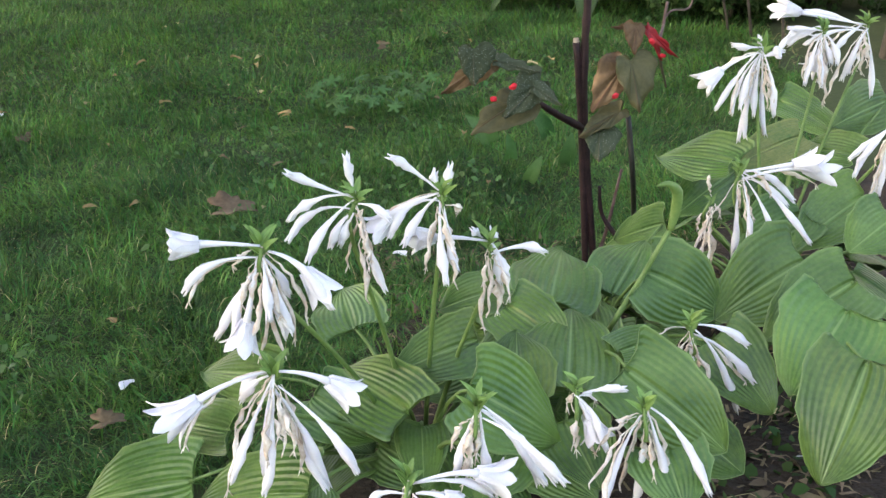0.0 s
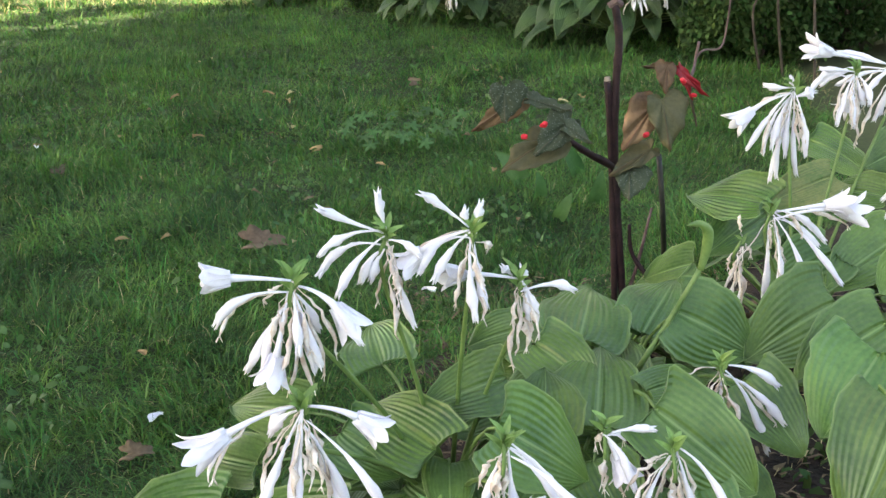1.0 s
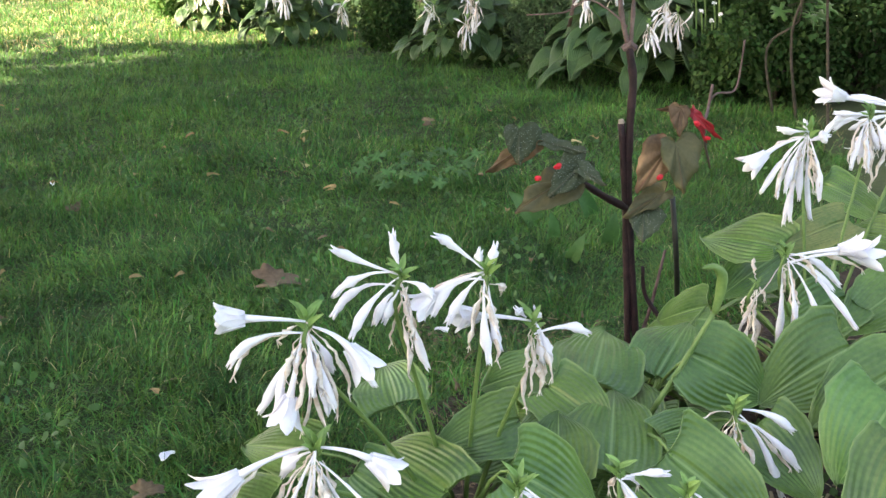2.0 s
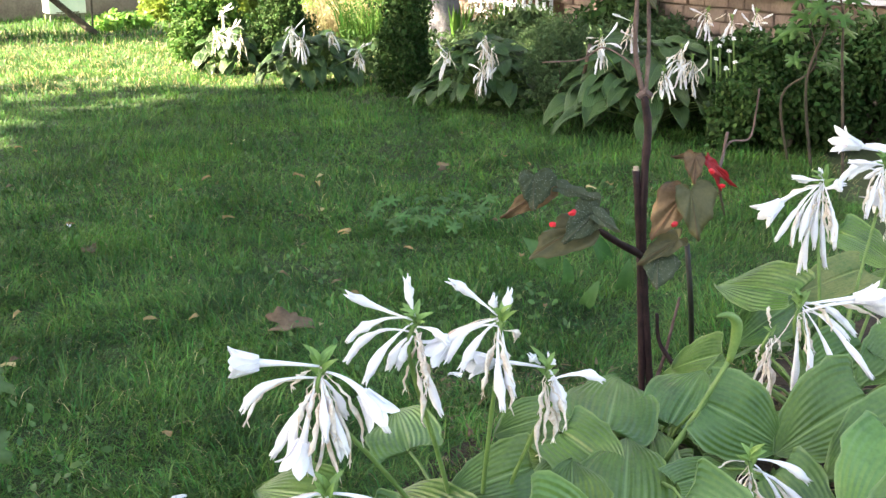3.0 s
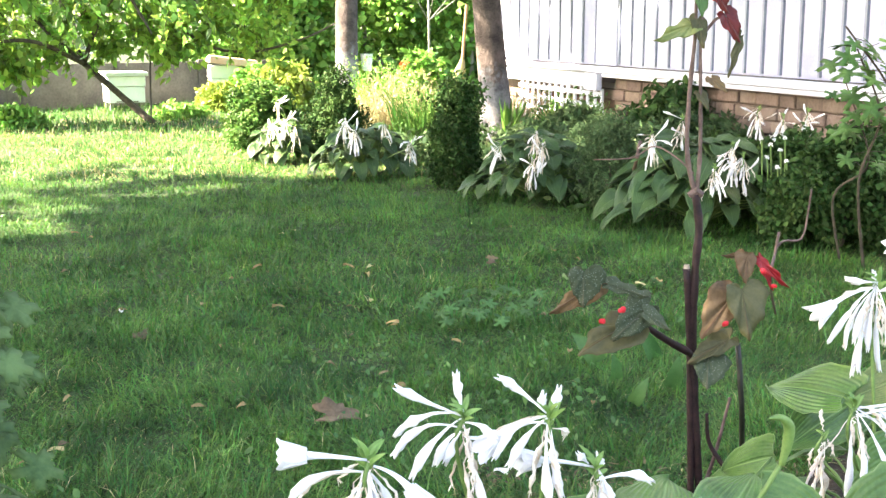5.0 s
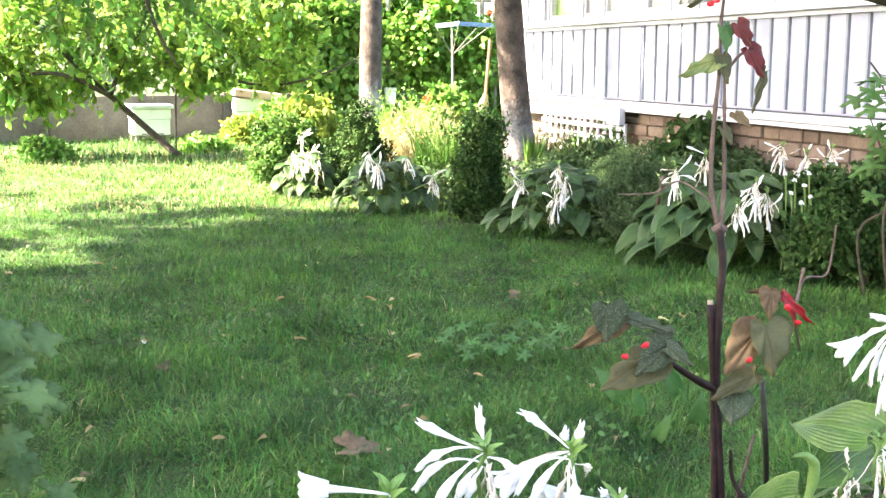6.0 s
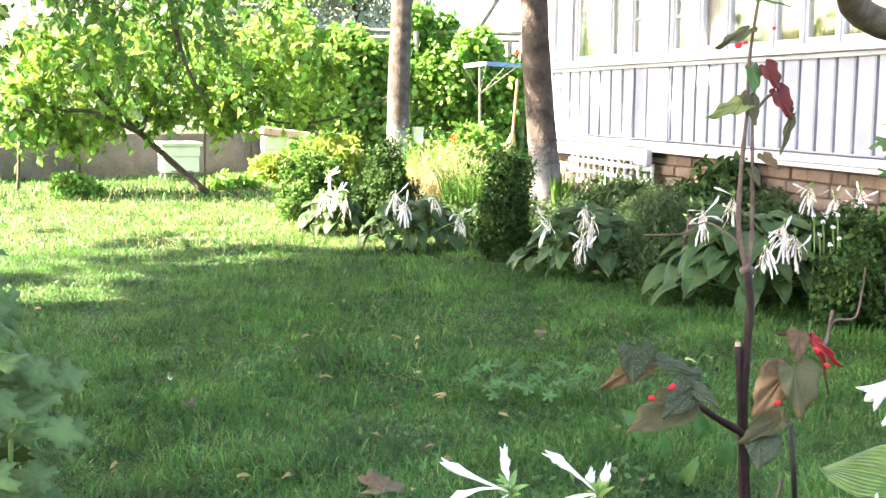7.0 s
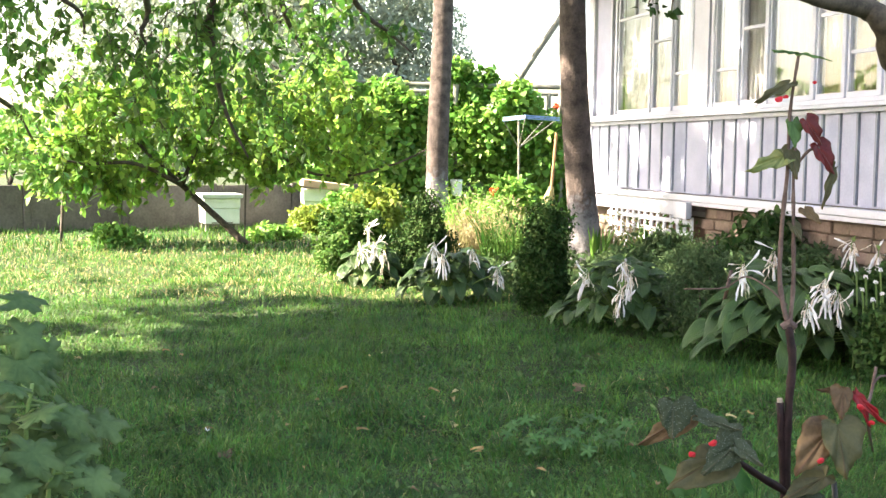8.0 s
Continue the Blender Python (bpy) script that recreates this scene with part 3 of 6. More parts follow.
# foundation: stone piers and a timber lattice over the crawl space
# dark reddish panel added in place of the shaded space behind the lattice
hbox("crawlspace_dark_panel", [((0.76, 0.16, 0.0), (3.44, 0.24, 0.497))], M_DARK)
hbox("footing", [((-0.05, 0.15, -0.1), (0.75, 0.45, 0.497)), ((3.45, 0.12, -0.1), (LEN, 0.45, 0.497)), ((3.45, 0.12, 0.603), (LEN, 0.3, 0.75))], M_MORTAR)
for row in range(6):
    s = 3.46 + 0.12 * (row % 2)
    while s < 11.5:
        w = rnd.uniform(0.22, 0.4)
        hbox("stone", [((s, rnd.uniform(0.06, 0.085), 0.01 + row * 0.122), (s + w, 0.119, 0.12 + row * 0.122))], M_BRICK, None, "", 0.01)
        s += w + 0.014
    s = -0.04
    while s < 0.66 and row < 4:
        w = rnd.uniform(0.16, 0.22)
        hbox("brick", [((s, rnd.uniform(0.1, 0.115), 0.01 + row * 0.122), (min(s + w, 0.78), 0.149, 0.122 + row * 0.122))], M_BRICK, None, "", 0.006)
        s += w + 0.012
for i in range(14):
    s = 0.86 + i * 0.19
    hbox("lattice_upright", [((s, -0.01, 0.13), (s + 0.06, 0.01, 0.615))], M_TRIM)
for z in (0.14, 0.27, 0.40, 0.53):
    hbox("lattice_rail", [((0.84, -0.035, z), (3.44, -0.013, z + 0.05))], M_TRIM)

# ---------- concrete fence ----------
fence = thing("concrete_fence", "weathered grey concrete panel fence at the lawn's end", "fence", kind="")
fx0, fy0, fx1, fy1 = -12.6, 13.6, 2.6, 26.0
flen = math.hypot(fx1 - fx0, fy1 - fy0)
FENCE = Matrix.Translation((fx0, fy0, 0)) @ Matrix.Rotation(math.atan2(fy1 - fy0, fx1 - fx0), 4, "Z")
for i in range(int(flen / 1.6)):
    bm = bmesh.new()
    box(bm, (i * 1.6 + 0.06, -0.03, -0.05), (i * 1.6 + 1.54, 0.03, 0.72 + 0.015 * math.sin(i * 7)), FENCE, 0.008)
    part("panel", bm, M_CONCRETE, fence)
    bm = bmesh.new()
    box(bm, (i * 1.6 - 0.055, -0.055, -0.05), (i * 1.6 + 0.055, 0.055, 0.74), FENCE, 0.01)
    part("post", bm, M_CONCRETE, fence)


# ---------- beehives, poles and tools ----------
def beehive(at, turn, w, h, roof):
    t = thing("beehive", roof, "beehive", "beehives on the lawn", at=at)
    m = Matrix.Translation(at) @ Matrix.Rotation(turn, 4, "Z")
    for sx in (-1, 1):
        for sy in (-1, 1):
            part("leg", box(bmesh.new(), (sx * (w / 2 - 0.05) - 0.025, sy * (w / 2 - 0.06) - 0.025, -0.03), (sx * (w / 2 - 0.05) + 0.025, sy * (w / 2 - 0.06) + 0.025, 0.12), m), M_GREYWOOD, t)
    part("body", box(bmesh.new(), (-w / 2, -w / 2, 0.122), (w / 2, w / 2, h * 0.62), m, 0.008), M_HIVE, t)
    part("super", box(bmesh.new(), (-w / 2 - 0.012, -w / 2 - 0.012, h * 0.62 + 0.004), (w / 2 + 0.012, w / 2 + 0.012, h - 0.07), m, 0.008), M_HIVE, t)
    part("entrance", box(bmesh.new(), (-w * 0.3, -w / 2 - 0.03, 0.13), (w * 0.3, -w / 2 - 0.004, 0.15), m), M_GREYWOOD, t)
    return t, m


hv, m = beehive((-3.639, 19.733, 0.000), 0.35, 0.56, 0.6, "white painted wooden beehive with a pale metal lid")
part("lid", box(bmesh.new(), (-0.33, -0.33, 0.535), (0.33, 0.33, 0.6), m, 0.01), M_HIVE_LID, hv)
hv, m = beehive((-2.139, 20.673, 0.000), 0.2, 0.52, 0.74, "white beehive with a sloping weathered board roof")
bm = bmesh.new()
box(bm, (-0.37, -0.37, 0.68), (0.42, 0.37, 0.8), m @ Matrix.Rotation(0.12, 4, "Y"), 0.008)
part("roof", bm, M_HIVE_ROOF, hv)


def rod(name, label, category, pts, r, material, sides=8):
    t = thing(name, label, category, at=pts[0])
    smooth(part("shaft", tube(bmesh.new(), spline(pts, 4), r, sides, 0.06), material, t))
    return t


rod("fence_pole", "thin dark rusty metal pole standing in the lawn", "pole", [(-5.068, 16.095, 0.000), (-5.114, 16.400, 1.013), (-5.059, 16.400, 1.995)], 0.022, M_POLE)
rod("garden_stake", "thin dark stake beside the leaning tree", "stake", [(-2.768, 16.931, 0.000), (-2.804, 17.200, 0.556), (-2.789, 17.200, 1.114)], 0.014, M_POLE)
t = rod("leaning_pole", "long grey weathered pole leaning over the vines", "pole", [(0.973, 24.000, 1.971), (1.671, 24.000, 3.123), (2.312, 24.000, 4.092), (2.737, 24.000, 4.749)], 0.06, M_GREYWOOD)
part("foot", tube(bmesh.new(), [(0.052, 24.000, 0.485), (0.940, 24.000, 1.937)], 0.06, 8), M_GREYWOOD, t)
# rotary clothes dryer with blue cords
dr = thing("clothes_dryer", "folding clothes dryer with blue cords", "clothes dryer", at=(1.490, 24.052, 0.000))
part("pole", tube(bmesh.new(), [(1.302, 21.000, 0.087), (1.269, 21.000, 1.864)], 0.02), M_GREYWOOD, dr)
for q in ((0.983, 20.700, 1.881), (1.936, 21.200, 1.908), (1.331, 20.200, 1.909), (1.724, 21.600, 1.876)):
    part("arm", tube(bmesh.new(), [(1.277, 21.000, 1.410), q], 0.008, 6), M_GREYWOOD, dr)
for k, zz in enumerate((0.0, 0.025, 0.05)):
    part("cord", tube(bmesh.new(), [Vector(p) + Vector((0, 0, zz)) for p in ((0.983, 20.700, 1.862), (1.338, 20.300, 1.893), (1.986, 21.200, 1.889))], 0.009, 5), M_BLUELINE, dr)
t = thing("broom", "old broom with an orange wooden handle leaning by the trunk", "broom", at=(1.977, 23.193, 0.000))
part("handle", tube(bmesh.new(), [(1.590, 18.000, 0.835), (1.648, 18.000, 1.626)], 0.022), M_HANDLE, t)
part("head", tube(bmesh.new(), [(1.519, 18.000, 0.232), (1.544, 18.000, 0.626), (1.590, 18.000, 0.835)], [0.1, 0.09, 0.03], 10, 0.15), M_STRAWBUSH, t)

# ---------- trees ----------
def trunk_bm(base, top, r0, r1, flare=1.5, seed=0, sides=18, z0=0.0, z1=1.0):
    """Bark with knots and ridges; z0 to z1 cut out a share of the whole trunk."""
    bm = bmesh.new()
    b, t = Vector(base), Vector(top)
    n = 26
    rings = []
    for i in range(n + 1):
        u = z0 + (z1 - z0) * i / n
        c = b.lerp(t, u) + Vector((0.05 * math.sin(u * 5 + seed), 0, 0))
        r = (r0 + (r1 - r0) * u) * (1 + (flare - 1) * math.exp(-u * (t - b).length / 0.28))
        rings.append([bm.verts.new(c + Vector((math.cos(a), math.sin(a), 0)) * r * (1 + 0.05 * noise.noise(Vector((math.cos(a) * 3, math.sin(a) * 3, u * 14 + seed)))))
                      for a in (2 * math.pi * k / sides for k in range(sides))])
    for a, c in zip(rings, rings[1:]):
        for k in range(sides):
            bm.faces.new((a[k], a[(k + 1) % sides], c[(k + 1) % sides], c[k]))
    if z0 == 0:
        bm.faces.new(rings[0][::-1])
    if z1 == 1:
        bm.faces.new(rings[-1])
    return bm


def garden_tree(base, top, r0, r1, seed, crown_r, leaves, label, flare, lime, shade_shift=(0, 0)):
    t = thing("garden_tree", label, "tree", "tall trunks by the border", at=base)
    smooth(part("limewashed_base", trunk_bm(base, top, r0, r1, flare, seed, z0=0.0, z1=lime), limed(lime * top[2] - 0.12), t, "limewashed rough bark"))
    smooth(part("trunk", trunk_bm(base, top, r0, r1, flare, seed, z0=lime, z1=1.0), M_BARK, t))
    rs = np.random.RandomState(seed)
    c = Vector(top)
    pts = []
    for i in range(14):
        a = i * 2.4
        e = c + Vector((shade_shift[0] + math.cos(a) * crown_r * 0.8, shade_shift[1] + math.sin(a) * crown_r * (0.4 + 1.1 * i / 13) * 1.15, rs.uniform(0.4, 1.8)))
        smooth(part("limb", tube(bmesh.new(), bend(c - Vector((0, 0, 0.3)), c + Vector((0, 0, 0.8)), e, 6), taper(7, r1 * 0.6, 0.02), 7, 0.05, i), M_TWIG, t))
        pts.append(ball_points(rs, leaves // 14, e, (crown_r * 0.55, crown_r * 0.55, 0.8), 0.3))
    leaf_cloud("crown", flecks(np.concatenate(pts)), 0.19, M_WALNUT_SHADED, t, rs, 0.6)
    return t


def at_height(a, b, z):
    a, b = Vector(a), Vector(b)
    return a + (b - a) * ((z - a.z) / (b.z - a.z))


b1 = (-0.065, 21.471, 0.000)
garden_tree(b1, at_height(b1, (-0.102, 22.000, 4.028), 5.6), 0.2, 0.17, 4, 2.2, 4000, "straight tree trunk with a limewashed foot in the border", 1.25, 0.19)
b2 = (1.671, 14.201, 0.000)
# unseen crown, set metres off its trunk to keep sun off the house wall
tree2 = garden_tree(b2, at_height(b2, (1.493, 14.300, 3.095), 5.4), 0.175, 0.14, 9, 2.8, 19000, "tall rough-barked tree trunk with a limewashed foot", 1.35, 0.17, (-3.3, -1.2))
# a white pot hung on the farther trunk
pot = thing("hanging_pot", "small white plastic pot hung on the trunk", "pot", at=(0.227, 21.600, 0.569))
part("pot", tube(bmesh.new(), [(0.227, 21.600, 0.549), (0.223, 21.600, 0.819), (0.223, 21.600, 0.839)], [0.085, 0.11, 0.12], 12), M_BUCKET, pot)

# leaning fruit tree on the sunny lawn, its boughs sweeping over the fence
rs = np.random.RandomState(21)
lt = thing("leaning_tree", "leaning young fruit tree with backlit green leaves", "tree", at=(-2.825, 17.135, 0.000))
fork = (-3.655, 17.000, 0.805)
smooth(part("trunk", tube(bmesh.new(), spline([(-2.745, 16.935, 0.000), (-3.098, 17.100, 0.278), fork], 5), taper(11, 0.052, 0.04), 10, 0.07), M_TWIG, lt))
boughs = [
    [fork, (-4.045, 16.600, 1.255), (-4.393, 16.200, 1.772), (-4.925, 16.000, 2.271)],
    [fork, (-3.872, 17.200, 1.417), (-3.673, 17.400, 2.061), (-3.147, 17.600, 2.721)],
    [fork, (-4.047, 16.000, 1.107), (-4.597, 15.600, 1.103), (-5.178, 15.400, 1.239)],
    [fork, (-3.315, 16.800, 1.498), (-2.815, 16.600, 1.959), (-2.026, 16.400, 2.262)],
    [(-3.040, 17.000, 2.129), (-2.639, 17.200, 1.576), (-2.064, 17.400, 1.058), (-1.434, 17.600, 0.951), (-0.710, 17.800, 1.138), (-0.262, 18.000, 1.350)],
]
for i, q in enumerate(boughs):
    p = spline(q, 5)
    smooth(part("bough", tube(bmesh.new(), p, taper(len(p), 0.034, 0.01), 8, 0.08, i), M_TWIG, lt))
clumps = [((-4.711, 16.000, 1.467), 0.45), ((-4.730, 15.800, 0.990), 0.25), ((-4.220, 16.400, 1.781), 0.5), ((-4.122, 16.600, 1.101), 0.35), ((-3.590, 17.000, 1.575), 0.45),
          ((-3.076, 17.200, 2.060), 0.5), ((-2.804, 17.000, 1.430), 0.4), ((-2.255, 17.000, 1.906), 0.45), ((-1.973, 17.300, 1.444), 0.3), ((-1.604, 17.600, 1.938), 0.4), ((-3.824, 17.000, 2.196), 0.5), ((-4.615, 16.200, 2.066), 0.4), ((-1.355, 17.600, 1.293), 0.25),
          ((-4.346, 16.000, 0.807), 0.2), ((-3.355, 17.000, 1.029), 0.22), ((-2.489, 17.000, 1.042), 0.2), ((-4.946, 15.800, 1.315), 0.3), ((-5.039, 15.400, 0.956), 0.18), ((-1.829, 17.400, 2.246), 0.35), ((-1.045, 17.800, 1.708), 0.28)]
places, lines = [], []
for c, r in clumps:
    p, q = sprays(rs, c, r * 1.15, int(38 * r / 0.4), 16, 0.45)
    places.append(p)
    lines += q
leaf_cloud("crown", np.concatenate(places), 0.12, M_TREE, lt, rs, 0.55, 0.6)
tagged(part("twig_mass", twigs_bm(lines, 0.007), M_TWIG, lt), kind="stuff")

# the big shade tree off to the west, whose boughs hang into the picture
st = thing("shade_tree", "large spreading walnut tree with hanging leafy boughs", "tree", at=(-7.8, 5.4, 0))
smooth(part("trunk", trunk_bm((-7.8, 5.4, -0.1), (-7.2, 5.5, 3.4), 0.3, 0.2, 1.5, 2), M_BARK, st))
rs = np.random.RandomState(8)
pts = []
for i in range(42):
    a = i * 2.39996
    rr = 0.7 + 3.9 * math.sqrt((i + 0.5) / 42)
    e = Vector((-5.9 + rr * math.cos(a) * 0.9, 4.7 + rr * math.sin(a) * 1.12, 5.3 + 0.5 * math.sin(i * 1.7) - 0.01 * rr * rr))
    p = bend((-7.2, 5.5, 3.2), ((-7.2 + e.x) / 2, (5.5 + e.y) / 2, e.z + 0.6), e, 7)
    if i % 2:
        smooth(part("limb", tube(bmesh.new(), p, taper(8, 0.1, 0.02), 7, 0.06, i), M_TWIG, st))
    pts.append(ball_points(rs, 1350, e, (1.2, 1.2, 0.6), 0.2))
# loose clumps out of view, added to break up the crown's shadow edge
for i in range(9):
    pts.append(ball_points(rs, 150, (rs.uniform(-9.5, -4.5), rs.uniform(9.6, 12.5), rs.uniform(4.8, 6.0)), (0.5, 0.45, 0.3), 0.1))
# more unseen clumps, added to shade the house side and one lawn spot
for c in ((-1.8, 11.0, 5.4), (-1.5, 11.7, 5.7), (-2.2, 12.2, 5.3), (-1.2, 10.3, 5.6), (-2.0, 9.6, 5.2), (-1.0, 9.4, 5.8), (-1.8, 8.6, 5.4), (-1.6, 7.7, 5.5), (-1.5, 6.9, 5.6), (-6.1, 4.15, 5.3)):
    pts.append(ball_points(rs, 700, c, (0.8, 0.6, 0.5), 0.2))
leaf_cloud("crown", flecks(np.concatenate(pts)), 0.19, M_WALNUT_SHADED, st, rs, 0.65)
# hanging boughs that come into view
hang = [
    [(-3.113, 8.000, 2.574), (-3.011, 9.000, 2.497), (-2.981, 10.000, 2.409), (-2.937, 10.000, 2.228)],
    [(-2.394, 9.500, 2.703), (-2.421, 10.000, 2.417), (-2.477, 10.000, 2.234), (-2.363, 10.000, 2.054)],
    [(-1.699, 9.500, 2.755), (-1.917, 10.000, 2.424), (-2.059, 10.200, 2.120)],
    [(-1.917, 10.000, 2.469), (-1.908, 10.100, 2.068), (-1.842, 10.300, 1.613), (-1.667, 10.400, 1.236)],
    [(-1.422, 10.000, 2.792), (-1.347, 10.500, 2.394), (-1.236, 10.800, 2.182)],
    [(-0.960, 11.000, 2.900), (-0.790, 11.500, 2.612), (-0.547, 12.000, 2.455), (-0.325, 12.000, 2.267)],
    [(-4.000, 10.000, 1.848), (-3.897, 11.000, 1.658), (-3.765, 11.200, 1.359)],
]
for i, q in enumerate(hang):
    p = spline(q, 5)
    smooth(part("hanging_bough", tube(bmesh.new(), p, taper(len(p), 0.035, 0.008), 7, 0.1, i), M_TWIG, st))
hc = [((-3.219, 9.000, 2.372), 0.25), ((-2.753, 10.000, 2.276), 0.42), ((-2.482, 10.400, 1.989), 0.4), ((-2.293, 10.000, 2.373), 0.42), ((-2.051, 10.400, 2.137), 0.4),
      ((-1.696, 10.000, 2.381), 0.4), ((-1.700, 10.600, 2.013), 0.42), ((-1.408, 10.600, 2.259), 0.42), ((-1.157, 11.000, 2.099), 0.35), ((-1.210, 11.000, 2.498), 0.3), ((-1.902, 10.500, 1.619), 0.3), ((-2.628, 10.400, 1.701), 0.3), ((-2.022, 9.800, 2.577), 0.4), ((-1.422, 10.000, 2.566), 0.4)]
hc += [((-3.7, 10.2, 2.35), 0.35), ((-3.35, 9.6, 2.15), 0.3), ((-3.3, 10.6, 1.85), 0.3), ((-3.0, 10.2, 2.55), 0.4), ((-0.95, 11.2, 2.75), 0.3), ((-0.6, 12.0, 2.6), 0.22), ((-3.85, 10.8, 1.75), 0.28), ((-3.8, 11.2, 1.3), 0.28), ((-3.55, 11.2, 1.1), 0.2), ((-1.6, 10.6, 1.75), 0.3)]
places, lines = [], []
for c, r in hc:
    p, q = sprays(rs, c, r, int(12 * r / 0.4), 13, 0.6)
    places.append(p)
    lines += q
leaf_cloud("hanging_leaves", np.concatenate(places), 0.092, M_WALNUT_SHADED, st, rs, 0.5, 0.7)
tagged(part("twig_mass", twigs_bm(lines, 0.005), M_TWIG, st), kind="stuff")

# dark bough of the tree behind the border, over the eaves side
nt = thing("near_bough_tree", "dark bare bough of a tree beside the house", "tree", at=(3.4, 5.6, 0))
smooth(part("trunk", trunk_bm((3.4, 5.6, -0.1), (3.2, 5.4, 3.2), 0.16, 0.12, 1.4, 5), M_TWIG, nt))
p = spline([(3.2, 5.4, 1.5), (2.039, 5.200, 1.642), (1.786, 5.000, 1.843), (1.696, 5.000, 1.910), (1.504, 4.900, 1.924), (1.295, 4.800, 1.957)], 5)
smooth(part("bough", tube(bmesh.new(), p, taper(len(p), 0.075, 0.02), 10, 0.08), M_TWIG, nt))
rs = np.random.RandomState(31)
pts = np.concatenate([ball_points(rs, 600, (3.9 + dx, 5.6 + dy, 4.0 + dz), (0.9, 0.9, 0.6), 0.2) for dx, dy, dz in ((0, 0, 0.6), (1, 0.8, 0.4), (0.6, -0.9, 0.4))])
leaf_cloud("crown", pts, 0.13, M_TREE, nt, rs)

# distant trees beyond the fence
def far_tree(at, h, r, material, label, n, leaf, seed):
    t = thing("distant_tree", label, "tree", "trees beyond the garden", at=at)
    b = Vector(at)
    smooth(part("trunk", trunk_bm(b - Vector((0, 0, 0.1)), b + Vector((0.2, 0, h * 0.6)), h * 0.03, h * 0.015, 1.3, seed), M_BARK, t))
    rs = np.random.RandomState(seed)
    pts = []
    for i in range(12):
        a, k = i * 2.4, i / 11
        e = b + Vector((math.cos(a) * r * (1 - 0.6 * k) * 0.75, math.sin(a) * r * (1 - 0.6 * k) * 0.75, h * (0.32 + 0.6 * k)))
        smooth(part("limb", tube(bmesh.new(), bend(b + Vector((0, 0, h * (0.2 + 0.38 * k))), b + Vector((0, 0, h * (0.35 + 0.35 * k))), e, 5), taper(6, h * 0.01, h * 0.003), 6), M_TWIG, t))
        pts.append(ball_points(rs, n // 12, e, (r * 0.5, r * 0.5, h * 0.13), 0.2))
    leaf_cloud("crown", np.concatenate(pts), leaf, material, t, rs)


far_tree((-1.6, 42, 0), 7.5, 2.7, M_FAR_HAZE, "hazy grey-green tree in the distance", 15000, 0.17, 3)
far_tree((-5.6, 40, 0), 9.5, 3.3, M_FAR_HAZE, "tall hazy grey-green tree beyond the arbour", 15000, 0.2, 13)
far_tree((-8.2, 34, 0), 7.4, 3.4, M_FAR_HAZE, "hazy tall tree crown behind the fence", 13000, 0.15, 5)
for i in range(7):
    far_tree((-16.5 + 2.9 * i, 31 + 1.5 * math.sin(i * 2), 0), 2.5 + 0.5 * math.sin(i * 1.9), 1.7, M_FAR_HAZE if i % 2 else M_VINE, "pale sunlit hedge tree beyond the fence", 1500, 0.2, 40 + i)

# vine-grown arbour behind the border
rs = np.random.RandomState(12)
vine = thing("grape_arbour", "dense sunlit grapevine covering a garden arbour", "vine", at=(-0.6, 24, 0))
for x, y in ((-2.2, 23.5), (0.2, 23.2), (2.2, 23.0), (-2.2, 26), (0.2, 26), (2.2, 26)):
    part("post", tube(bmesh.new(), [(x, y, -0.05), (x, y, 2.6)], 0.05, 8), M_GREYWOOD, vine)
for y in (23.4, 26.0):
    part("beam", tube(bmesh.new(), [(-2.4, y, 2.62), (2.4, y, 2.58)], 0.045, 8), M_GREYWOOD, vine)
pts = []
for i in range(60):
    u, vv = rs.uniform(-2.9, 2.5), rs.uniform(0, 1)
    top = 2.6 - 0.22 * max(0.0, u) + 0.25 * math.sin(u * 2.3) + 0.15 * math.sin(u * 5.1)
    pts.append(ball_points(rs, 460, (u, 22.9 + rs.uniform(0, 0.7), 0.5 + (top - 0.5) * vv ** 0.8), (0.45, 0.35, 0.4), 0.2))
for i in range(24):
    pts.append(ball_points(rs, 170, (-3.0 + 0.24 * i, 22.9 + rs.uniform(0, 0.5), rs.uniform(0.2, 1.0)), (0.4, 0.3, 0.4), 0.2))
leaf_cloud("foliage", np.concatenate(pts), 0.125, M_VINE, vine, rs, 0.85)


